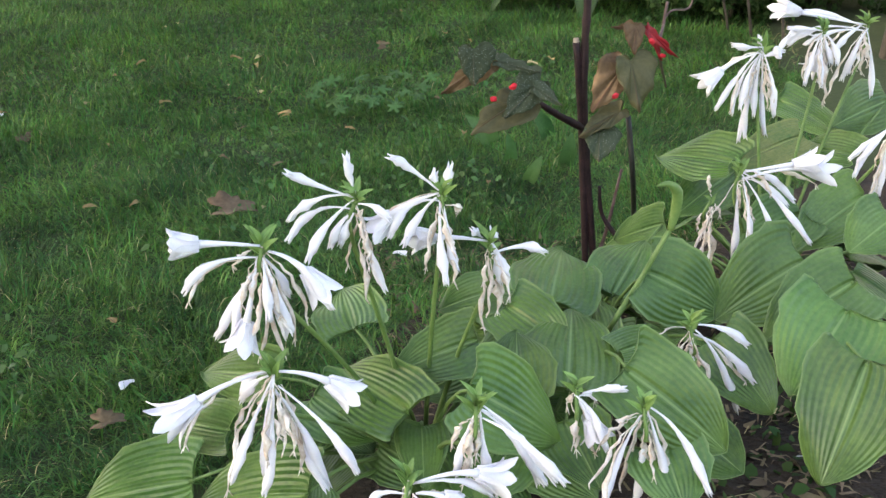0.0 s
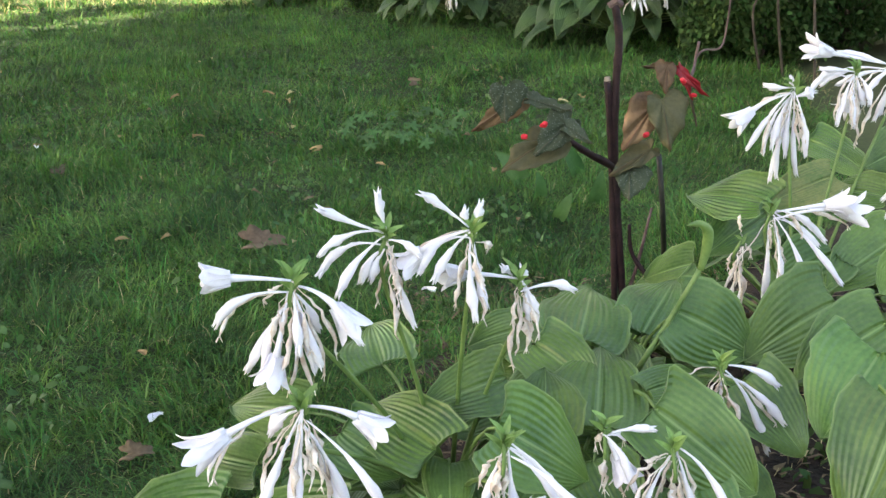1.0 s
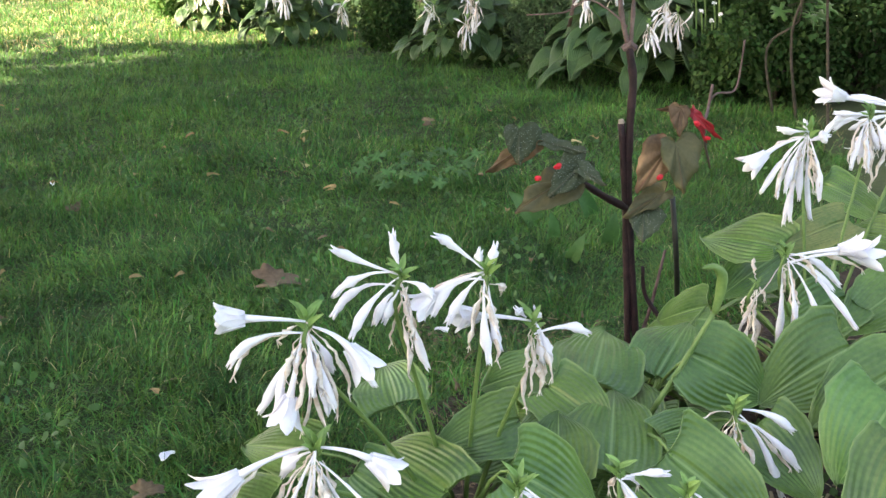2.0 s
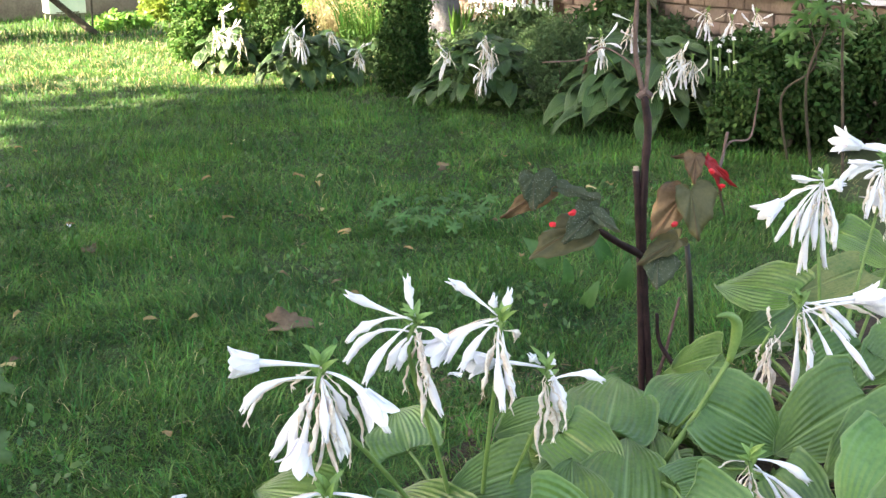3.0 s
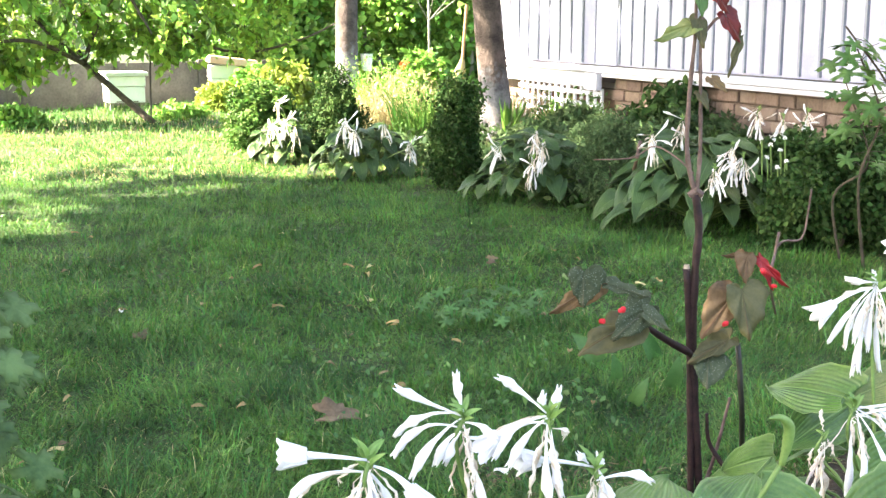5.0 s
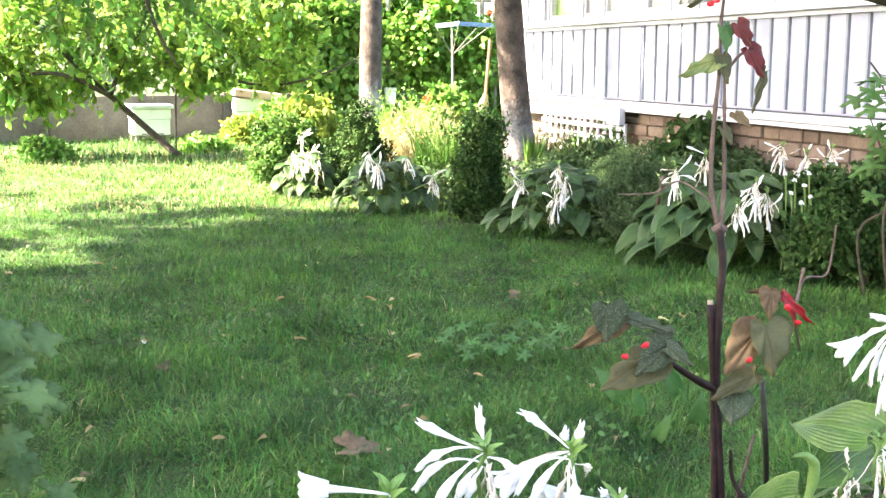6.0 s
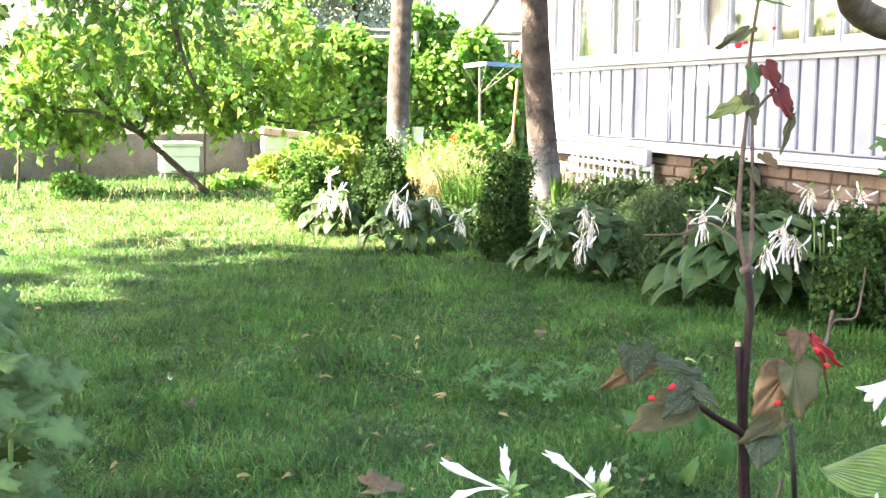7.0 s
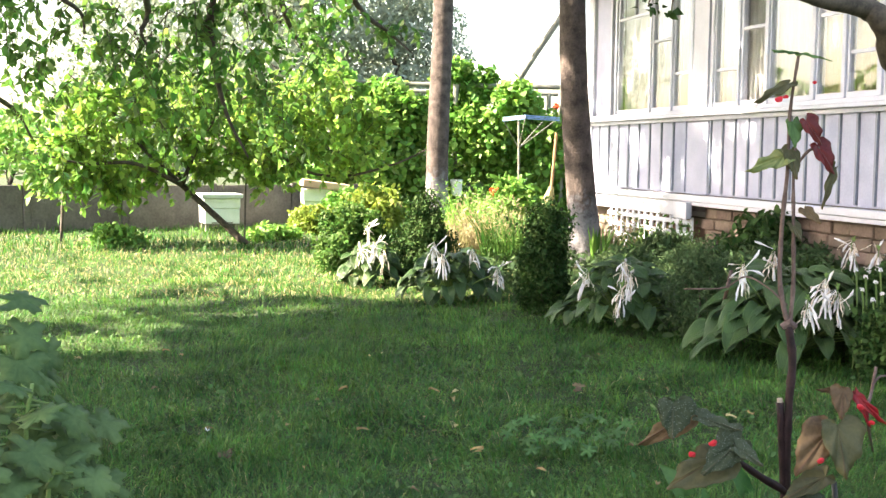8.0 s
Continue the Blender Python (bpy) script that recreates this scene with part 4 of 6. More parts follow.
# ---------- shrubs ----------
def shrub(name, at, r, h, leaf, n, material, label, seed, stems=9, wide=0.5, lumps=9, category="shrub", gap=0.25):
    t = thing(name, label, category, at=at)
    rs = np.random.RandomState(seed)
    b = Vector(at)
    pts = []
    lumps *= 3
    for i in range(lumps):
        a, k = i * 2.4 + seed, (i + 0.5) / lumps
        w = r * math.sqrt(max(0.05, 1 - (1.5 * k - 0.45) ** 2)) * rs.uniform(0.45, 1.0)
        c = b + Vector((math.cos(a) * w * 0.85, math.sin(a) * w * 0.85, h * (0.12 + 0.78 * k) * rs.uniform(0.85, 1.08)))
        q = rs.uniform(0.2, 0.38)
        pts.append(ball_points(rs, int(n / lumps * (0.5 + q * 2)), c, (r * q, r * q, h * q * 0.62), gap))
        if i % 3 == 0:
            smooth(part("stem", tube(bmesh.new(), bend(b - Vector((0, 0, 0.02)), b + Vector((0, 0, h * 0.3)), c, 5), taper(6, 0.008 + 0.006 * h, 0.003), 6), M_TWIG, t))
        # a loose sprig that breaks the outline
        d = Vector((math.cos(a) * rs.uniform(0.3, 1), math.sin(a) * rs.uniform(0.3, 1), rs.uniform(0.2, 1.2))).normalized() * h * rs.uniform(0.1, 0.25)
        pts.append(np.array([c + d * u for u in rs.uniform(0.5, 1.3, 14)]) + rs.normal(size=(14, 3)) * leaf * 0.3)
    leaf_cloud("foliage", np.concatenate(pts), leaf, material, t, rs, wide)
    return t


shrub("evergreen_shrub", (0.830, 9.889, 0.000), 0.27, 0.92, 0.034, 12000, M_BOX, "tall narrow dark evergreen shrub in the border", 2)
shrub("evergreen_shrub", (-0.178, 12.204, 0.000), 0.34, 0.86, 0.036, 11000, M_BOX, "dark rounded evergreen shrub behind the hostas", 3)
shrub("evergreen_shrub", (-0.971, 13.142, 0.000), 0.42, 0.8, 0.05, 11000, M_SHRUB, "bushy green shrub at the border's end", 4)
shrub("aster_bush", (1.821, 8.484, 0.000), 0.3, 0.72, 0.035, 8000, M_ASTER, "fine-leaved grey-green aster bush", 5, wide=0.25)
shrub("aster_bush", (1.997, 9.872, 0.000), 0.34, 0.6, 0.035, 6000, M_ASTER, "grey-green aster bush behind the hosta", 25, wide=0.25)
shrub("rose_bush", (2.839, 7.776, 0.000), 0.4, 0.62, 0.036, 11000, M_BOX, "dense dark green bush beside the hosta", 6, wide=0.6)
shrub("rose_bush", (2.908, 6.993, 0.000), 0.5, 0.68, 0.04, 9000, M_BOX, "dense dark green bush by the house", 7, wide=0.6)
shrub("golden_bush", (-2.052, 19.234, 0.000), 0.5, 0.42, 0.09, 2600, M_GOLD, "low yellow-green sunlit bush near the hives", 8)
shrub("weed_clump", (-4.275, 15.852, 0.000), 0.4, 0.3, 0.08, 1500, M_VINE, "bright green weed clump on the sunny lawn", 9)
shrub("weed_clump", (-2.514, 17.757, 0.000), 0.5, 0.2, 0.08, 1200, M_VINE, "bright low weeds by the beehives", 29)
def stalk_clump(at, r, h, n, material, label, seed, wide=0.006, lean=0.25):
    """A loose clump of thin upright stalks with narrow leaves and small seed heads."""
    t = thing("dry_perennials", label, "perennials", "drying perennials", at=at)
    rs = np.random.RandomState(seed)
    a, k = rs.uniform(0, 6.28, n), np.sqrt(rs.uniform(0, 1, n))
    p = np.stack([at[0] + np.cos(a) * r * k * 0.7, at[1] + np.sin(a) * r * k * 0.7, np.zeros(n)], 1)
    b = a + rs.normal(0, 1.0, n)
    d = unit(np.stack([np.cos(b) * lean * rs.uniform(0, 1.6, n), np.sin(b) * lean * rs.uniform(0, 1.6, n), np.ones(n)], 1))
    L = (h * rs.uniform(0.35, 1.1, n))[:, None]
    c = rs.uniform(0, 6.28, n)
    w = np.stack([np.cos(c), np.sin(c), np.zeros(n)], 1) * (wide * rs.uniform(0.5, 1.5, n))[:, None]
    mid, end = p + d * L * 0.6, p + d * L + np.stack([np.cos(b), np.sin(b), -np.ones(n)], 1) * L * 0.12
    v = np.stack([p - w, p + w, mid - w, mid + w, end], 1).reshape(-1, 3)
    raw_mesh("stalk_mass", v, [(0, 1, 3), (0, 3, 2), (2, 3, 4)], 5, material, t, kind="stuff")
    leaf_cloud("leaves", np.concatenate([p + d * L * u for u in (0.35, 0.55, 0.75, 0.95)]) + rs.normal(size=(4 * n, 3)) * 0.025, 0.055, material, t, rs, 0.3)
    return t


stalk_clump((0.585, 14.549, 0.0), 0.5, 0.8, 300, M_STRAWBUSH, "sunlit drying straw-coloured perennials", 10)
stalk_clump((0.24, 14.127, 0.0), 0.42, 0.6, 300, M_STRAWBUSH, "pale drying perennials between the trunks", 30)
stalk_clump((0.75, 13.6, 0.0), 0.4, 0.75, 260, M_SHRUB, "green upright perennials by the trunk", 31)
stalk_clump((0.35, 15.6, 0.0), 0.5, 0.95, 340, M_VINE, "bright green upright perennials in the sun", 32)
stalk_clump((2.023, 14.398, 0.0), 0.4, 0.6, 220, M_STRAWBUSH, "drying perennials in front of the lattice", 11)
stalk_clump((2.35, 13.2, 0.0), 0.45, 0.6, 260, M_SHRUB, "green upright perennials below the lattice", 12)
shrub("perennial_clump", (2.320, 12.534, 0.000), 0.42, 0.5, 0.1, 2600, M_ASTER, "leafy green perennials below the house", 13, wide=0.3)
shrub("perennial_clump", (1.748, 11.447, 0.000), 0.42, 0.42, 0.1, 2200, M_ASTER, "leafy green perennials by the trunk", 33, wide=0.25)
shrub("perennial_clump", (3.045, 11.605, 0.000), 0.4, 0.78, 0.09, 2000, M_BOX, "dark leafy climber at the foundation", 14, wide=0.5)
shrub("perennial_clump", (2.582, 10.681, 0.000), 0.4, 0.45, 0.08, 2200, M_ASTER, "grey-green perennials before the stone foundation", 34, wide=0.3)
shrub("perennial_clump", (3.305, 10.762, 0.000), 0.45, 0.5, 0.08, 2400, M_ASTER, "leafy perennials with pale flowers by the stones", 35, wide=0.3)
shrub("vine_bush", (0.994, 18.447, 0.000), 0.5, 0.95, 0.11, 2300, M_VINE, "bright green leafy bush before the arbour", 15, wide=0.6)
shrub("golden_bush", (-1.079, 18.650, 0.000), 0.55, 0.75, 0.1, 2000, M_GOLD, "yellow-green sunlit bush behind the border", 16)
shrub("golden_bush", (-1.545, 20.196, 0.000), 0.6, 0.7, 0.1, 2000, M_VINE, "sunlit green bush at the arbour's foot", 36)
# dark leaf colour chosen to darken this corner, where the foliage is shaded
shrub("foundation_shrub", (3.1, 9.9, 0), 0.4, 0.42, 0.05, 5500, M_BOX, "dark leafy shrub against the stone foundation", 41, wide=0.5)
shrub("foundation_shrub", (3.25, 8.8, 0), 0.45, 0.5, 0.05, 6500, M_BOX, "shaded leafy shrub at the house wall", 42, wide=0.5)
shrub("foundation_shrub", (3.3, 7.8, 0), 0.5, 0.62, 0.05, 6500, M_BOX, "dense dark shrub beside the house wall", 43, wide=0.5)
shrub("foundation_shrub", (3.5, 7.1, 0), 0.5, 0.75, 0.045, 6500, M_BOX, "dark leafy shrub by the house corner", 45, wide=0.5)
shrub("foundation_shrub", (3.0, 11.1, 0), 0.35, 0.55, 0.045, 3500, M_ASTER, "low leafy shrub below the skirting", 44, wide=0.4)
rs = np.random.RandomState(55)
yy = rs.uniform(8, 16.5, 9000)
xx = rs.uniform(0.2, 3.6, 9000)
ok = (yy > 13.2 - 2.05 * (xx + 0.75)) & (xx < 2.0 + (17 - yy) * 0.24)
leaf_cloud("border_groundcover", np.stack([xx, yy, rs.uniform(0.01, 0.2, 9000)], 1)[ok], 0.09, M_ASTER, None, rs, 0.4, 0.0, "low leafy ground cover in the border", "stuff")["category"] = "ground cover"

# sword-leaved iris clumps
def iris(at, h, n, seed, material=M_VINE):
    t = thing("iris_clump", "clump of bright green sword-shaped leaves", "iris", "iris clumps", at=at)
    rnd = random.Random(seed)
    b = Vector(at)
    bm = bmesh.new()
    for i in range(n):
        a, lean = rnd.uniform(0, 6.28), rnd.uniform(0.05, 0.5)
        p = b + Vector((rnd.uniform(-0.1, 0.1), rnd.uniform(-0.1, 0.1), -0.02))
        tip = p + Vector((math.cos(a) * lean, math.sin(a) * lean, 1)) * h * rnd.uniform(0.6, 1)
        s = Vector((math.sin(a), -math.cos(a), 0)) * 0.02
        q = p.lerp(tip, 0.55) + Vector((0, 0, 0.04))
        v = [bm.verts.new(c) for c in (p - s, p + s, q - s, q + s, tip)]
        bm.faces.new((v[0], v[1], v[3], v[2]))
        bm.faces.new((v[2], v[3], v[4]))
    ob = part("leaves", bm, material, t)
    ob.modifiers.new("thick", "SOLIDIFY").thickness = 0.002


iris((0.474, 16.703, 0.000), 0.75, 26, 1)
iris((1.779, 13.801, 0.000), 0.55, 24, 2)
iris((2.401, 14.456, 0.000), 0.6, 22, 3)
iris((2.984, 12.621, 0.000), 0.5, 20, 4)

# ---------- hostas ----------
def blade_bm(base, tip, width, face, cup=0.12, sag=0.12, wave=0.02, ridges=8, nu=12, nv=16, seed=0, lobe=0.26, point=1.0):
    """A heart-shaped ribbed leaf from its stalk end to its tip, facing the given way. UV: along, across."""
    B, T = Vector(base), Vector(tip)
    ax = T - B
    L = ax.length
    ax.normalize()
    f = Vector(face)
    f = (f - ax * f.dot(ax)).normalized()
    sd = ax.cross(f)
    bm = bmesh.new()
    uvl = bm.loops.layers.uv.new("UVMap")
    rnd = random.Random(seed)
    ph, ph2, twist = rnd.uniform(0, 6), rnd.uniform(0, 6), rnd.uniform(-0.25, 0.25)
    g = []
    for i in range(nu + 1):
        u = 0.5 - 0.5 * math.cos(math.pi * i / nu)
        w = width * 0.5 * (math.sin(math.pi * u ** 0.6) ** (0.46 + 0.26 * u * point) if 0 < u < 1 else 0.0)
        if u == 0:
            w = width * 0.03
        row = []
        for j in range(nv + 1):
            v = -1 + 2 * j / nv
            al = L * u - L * lobe * abs(v) ** 1.3 * (1 - u) ** 2.2 * math.sin(min(1.0, u * 8) * math.pi / 2)
            h = L * (-sag * (u - 0.25) ** 2 * 1.6) + cup * w * (v * v * 1.1) * (1 - 0.7 * u)
            h += L * wave * math.sin(u * 7 + ph + v * 2) * abs(v) ** 1.5
            h += L * (0.0024 if nv > 20 else 0) * math.cos(ridges * math.pi * v) * math.sin(math.pi * min(1, u * 1.02)) - L * 0.03 * math.exp(-(v * 9) ** 2) * (1 - u)
            h += twist * w * v * u
            e = 1 + (0.035 * math.sin(u * 23 + ph2) + 0.02 * math.sin(u * 41 + ph)) * (abs(v) > 0.95)
            row.append((bm.verts.new(B + ax * al + sd * (v * w * e) + f * h), (u, v)))
        g.append(row)
    for r0, r1 in zip(g, g[1:]):
        for j in range(nv):
            q = (r0[j], r0[j + 1], r1[j + 1], r1[j])
            fc = bm.faces.new([k[0] for k in q])
            for lp, k in zip(fc.loops, q):
                lp[uvl].uv = k[1]
    return bm


LEAF_SEED = [0]


def hosta_leaf(plant, crown, base, tip, width, material=None, face=(-0.12, -0.75, 0.75), big=True, sag=0.14, cup=0.1):
    width *= 1.13 if big else 1.0
    LEAF_SEED[0] += 1
    k = LEAF_SEED[0]
    ob = part("leaf", blade_bm(base, tip, width, face, cup, sag, 0.05, 14, 18 if big else 10, 56 if big else 10, k), material or M_HOSTA, plant)
    smooth(ob)
    ob.modifiers.new("thick", "SOLIDIFY").thickness = 0.0012
    c, b = Vector(crown), Vector(base)
    m = (c + b) / 2 + Vector((0, 0, 0.1))
    st = part("leaf_stalk", tube(bmesh.new(), bend(c, m, b + (Vector(tip) - b) * 0.03 - Vector(face).normalized() * 0.006, 5), taper(6, 0.006, 0.0028), 6), M_STALK, ob)
    smooth(st)
    return ob


def hosta(at, label, group=""):
    return thing("hosta", label, "hosta", group, at=at)


def flower_bm(a, b, kind, seed, arch=0.35):
    """One long trumpet: a thin tube that swells into a bud, flares into six petals or hangs withered."""
    rnd = random.Random(seed)
    a, b = Vector(a), Vector(b)
    d = b - a
    L = d.length
    flat = Vector((d.x, d.y, 0))
    mid = a + d * 0.5 + Vector((0, 0, arch * max(0.15, flat.length / max(L, 1e-6)) * L * 0.6)) + flat * 0.15
    turn = Vector((-d.y, d.x, 0.3 * d.z))
    mid += turn * rnd.uniform(-0.22, 0.22) + Vector((0, 0, rnd.uniform(-0.12, 0.08) * L))
    bm = bmesh.new()
    p = bend(a, mid, b, 10)
    hook = Vector((rnd.uniform(-1, 1), rnd.uniform(-1, 1), rnd.uniform(-0.6, 0.6))) * L * 0.05
    p = [q + hook * max(0.0, i / 10 - 0.55) ** 2 * 5 for i, q in enumerate(p)]
    if kind == "w":
        p = [q + Vector((rnd.uniform(-1, 1), rnd.uniform(-1, 1), 0)) * 0.0042 for q in p]
        r = [0.0009, 0.0009, 0.001, 0.0013, 0.0018, 0.0025, 0.0034, 0.0041, 0.0038, 0.0028, 0.0013]
        tube(bm, p, [q * rnd.uniform(0.55, 1.45) for q in r], 7, 0.6, seed)
        e = p[-1]
        for k in range(3):
            tube(bm, [e, e + Vector((rnd.uniform(-1, 1) * 0.008, rnd.uniform(-1, 1) * 0.008, -rnd.uniform(0.006, 0.016)))], [0.0015, 0.0007], 4)
        return bm
    if kind == "b":
        r = [0.0014, 0.0017, 0.002, 0.0025, 0.0033, 0.0046, 0.0062, 0.0077, 0.0082, 0.0066, 0.0036]
        p = [q + Vector((rnd.uniform(-1, 1), rnd.uniform(-1, 1), 0)) * 0.0008 for q in p]
        tube(bm, p, [q * rnd.uniform(0.86, 1.14) for q in r], 9, 0.22, seed)
        ax = (p[10] - p[8]).normalized()
        sd = ax.orthogonal().normalized()
        up = ax.cross(sd)
        for k in range(4):
            t = k * 1.57 + seed
            o = sd * math.cos(t) + up * math.sin(t)
            e = p[10] + ax * rnd.uniform(0.006, 0.013) + o * rnd.uniform(0.001, 0.007)
            tube(bm, [p[9] + o * 0.0035, p[10] + o * 0.0034, e], [0.0022, 0.0026, 0.0005], 5, 0.2, seed + k)
        return bm
    r = [0.0018, 0.0024, 0.003, 0.0036, 0.0044, 0.0056, 0.0074, 0.0098]
    tube(bm, p[:7], r[:7], 10, 0.04, seed)
    # six petals
    ax = (p[8] - p[5]).normalized()
    sd = ax.orthogonal().normalized()
    up = ax.cross(sd)
    c, ln = p[6], (p[10] - p[6]).length * 1.12
    for k in range(6):
        t = 2 * math.pi * k / 6 + seed
        o = sd * math.cos(t) + up * math.sin(t)
        s = ax.cross(o)
        out = rnd.uniform(0.18, 0.42) + (0.08 if k % 2 else 0)
        rows = []
        for i in range(6):
            u = i / 5
            q = c + o * (0.0064 + ln * out * u ** 1.8) + ax * (ln * (u - 0.22 * u ** 3) - 0.004)
            w = 0.005 + 0.0085 * math.sin(math.pi * min(1, u * 0.9 + 0.1)) if i < 5 else 0.001
            rows.append([bm.verts.new(q + s * w * j + o * (0.0025 * abs(j))) for j in (-1, 0, 1)])
        for r0, r1 in zip(rows, rows[1:]):
            for j in range(2):
                bm.faces.new((r0[j], r0[j + 1], r1[j + 1], r1[j]))
    return bm


FL_SEED = [100]


def flower_head(crown, head, flowers, extra=3, bracts=10, label="", rise=0.0, size=1.0):
    """A flowering stem: the stalk from the crown, a tuft of bracts, and its flowers with their withered neighbours."""
    FL_SEED[0] += 50
    rnd = random.Random(FL_SEED[0])
    H, C = Vector(head), Vector(crown)
    t = thing("hosta_flower_stem", label or "white hosta flowers, fresh and wilted, on a green stalk", "flower", "hosta flower stems", at=C)
    low = H - Vector((0, 0, 0.07 * size)) + Vector((rnd.uniform(-0.01, 0.01), 0.015, 0))
    st = spline([C, C.lerp(low, 0.5) + Vector((0, 0, 0.03)), low, H], 5)
    smooth(part("stalk", tube(bmesh.new(), st, taper(len(st), 0.0052, 0.0032), 8), M_STALK, t))
    for i in range(bracts):
        a = i * 2.4 + rnd.random()
        e = Vector((math.cos(a), math.sin(a), rnd.uniform(0.5, 2.2))).normalized() * rnd.uniform(0.024, 0.042) * size
        o = H + Vector((0, 0, -0.012 + 0.028 * i / bracts)) * size
        bm = blade_bm(o, o + e, 0.0105 * size, (0.1, -0.6, 0.8), 0.5, 0.3, 0.0, 3, 5, 4, i, 0.0)
        ob = smooth(part("bract", bm, M_BRACT, t))
        ob.modifiers.new("thick", "SOLIDIFY").thickness = 0.0008
    for i, (tip, kind) in enumerate(flowers):
        o = H + Vector((rnd.uniform(-0.006, 0.006), rnd.uniform(-0.006, 0.006), rnd.uniform(-0.02, 0.008) - rise * rnd.random())) * size
        d = Vector(tip) - o
        o = o + d.normalized() * 0.006
        arch = 0.45 if d.z < 0 else 0.12
        nm, mt = {"o": ("open_flower", M_PETAL), "b": ("flower_bud", M_PETAL), "w": ("wilted_flower", M_WILT)}[kind]
        ob = smooth(part(nm, flower_bm(o, tip, kind, FL_SEED[0] + i, arch), mt, t))
        if rise == 0 and kind != "w" and d.z < 0.02 and rnd.random() < 0.6:
            tip2 = o + d * rnd.uniform(0.7, 0.95) + Vector((rnd.uniform(-0.018, 0.018), rnd.uniform(-0.03, 0.03), -rnd.uniform(0.0, 0.02)))
            k2 = rnd.choice("bbw")
            smooth(part({"b": "flower_bud", "w": "wilted_flower"}[k2], flower_bm(o, tip2, k2, FL_SEED[0] + 300 + i, arch + 0.1), {"b": M_PETAL, "w": M_WILT}[k2], t))
        if kind == "o":
            ob.modifiers.new("thick", "SOLIDIFY").thickness = 0.0006
    for i in range(extra + 2):
        o = H + Vector((rnd.uniform(-0.01, 0.01), rnd.uniform(-0.01, 0.01), -0.02)) * size
        a = rnd.uniform(0, 6.28)
        e = o + Vector((math.cos(a) * rnd.uniform(0.01, 0.045), math.sin(a) * rnd.uniform(0.01, 0.045), -rnd.uniform(0.06, 0.11))) * size
        smooth(part("wilted_flower", flower_bm(o, e, "w", FL_SEED[0] + 20 + i, 0.6), M_WILT, t))
    return t


# near bed: three clumps
c1, c2, c3 = (0.3, 2.12, 0.02), (0.72, 2.45, 0.02), (1.28, 2.75, 0.02)
h1 = hosta(c1, "large green hosta with broad ribbed leaves", "hostas in the near bed")
for q in (((0.193, 2.336, 0.250), (0.182, 2.538, 0.280), 0.142),
          ((0.402, 2.053, 0.330), (0.239, 2.035, 0.290), 0.122),
          ((0.338, 1.783, 0.370), (0.499, 1.768, 0.260), 0.150),
          ((0.249, 1.927, 0.260), (0.131, 2.140, 0.270), 0.142),
          ((0.022, 2.184, 0.230), (-0.136, 2.320, 0.200), 0.106),
          ((-0.068, 2.038, 0.200), (-0.221, 2.189, 0.170), 0.096),
          ((-0.134, 1.921, 0.170), (-0.348, 1.981, 0.120), 0.154),
          ((0.062, 1.801, 0.190), (-0.152, 1.915, 0.130), 0.160)):
    hosta_leaf(h1, c1, *q)
for q in (((0.058, 1.769, 0.150), (0.082, 1.898, 0.180), 0.092),
          ((0.091, 2.043, 0.250), (0.193, 1.970, 0.190), 0.122),
          ((0.208, 2.000, 0.160), (0.311, 1.921, 0.110), 0.122),
          ((0.410, 2.160, 0.220), (0.293, 2.140, 0.180), 0.096),
          ((0.500, 2.399, 0.280), (0.382, 2.402, 0.250), 0.098),
          ((0.340, 2.020, 0.170), (0.359, 1.872, 0.110), 0.113),
          ((0.137, 2.070, 0.190), (0.192, 2.007, 0.140), 0.092)):
    hosta_leaf(h1, c1, *q)
h2 = hosta(c2, "large green hosta with glossy heart-shaped leaves", "hostas in the near bed")
for q in (((0.601, 2.279, 0.300), (0.698, 2.534, 0.340), 0.177),
          ((0.454, 1.949, 0.270), (0.483, 2.076, 0.340), 0.129),
          ((0.558, 1.979, 0.250), (0.630, 2.211, 0.330), 0.170),
          ((0.498, 2.247, 0.310), (0.589, 2.098, 0.270), 0.132),
          ((0.986, 2.685, 0.300), (0.874, 2.742, 0.250), 0.100),
          ((0.757, 2.350, 0.270), (0.907, 2.561, 0.330), 0.148),
          ((0.785, 2.218, 0.370), (0.940, 2.166, 0.290), 0.163),
          ((0.675, 2.047, 0.280), (0.832, 2.127, 0.270), 0.079),
          ((0.609, 1.800, 0.370), (0.764, 1.701, 0.250), 0.155)):
    hosta_leaf(h2, c2, *q)
for q in (((0.845, 2.001, 0.310), (0.919, 1.872, 0.220), 0.142),
          ((0.755, 1.855, 0.200), (0.829, 1.786, 0.150), 0.110),
          ((0.658, 1.733, 0.250), (0.664, 1.634, 0.190), 0.132),
          ((0.538, 1.925, 0.210), (0.568, 1.795, 0.150), 0.131),
          ((0.676, 2.181, 0.240), (0.706, 2.371, 0.290), 0.093),
          ((0.426, 1.872, 0.200), (0.356, 1.804, 0.140), 0.117),
          ((0.773, 2.219, 0.220), (0.653, 2.220, 0.180), 0.095),
          ((0.492, 1.909, 0.160), (0.578, 1.834, 0.100), 0.125)):
    hosta_leaf(h2, c2, *q)
h3 = hosta(c3, "large hosta with deeply ribbed leaves, one yellowing", "hostas in the near bed")
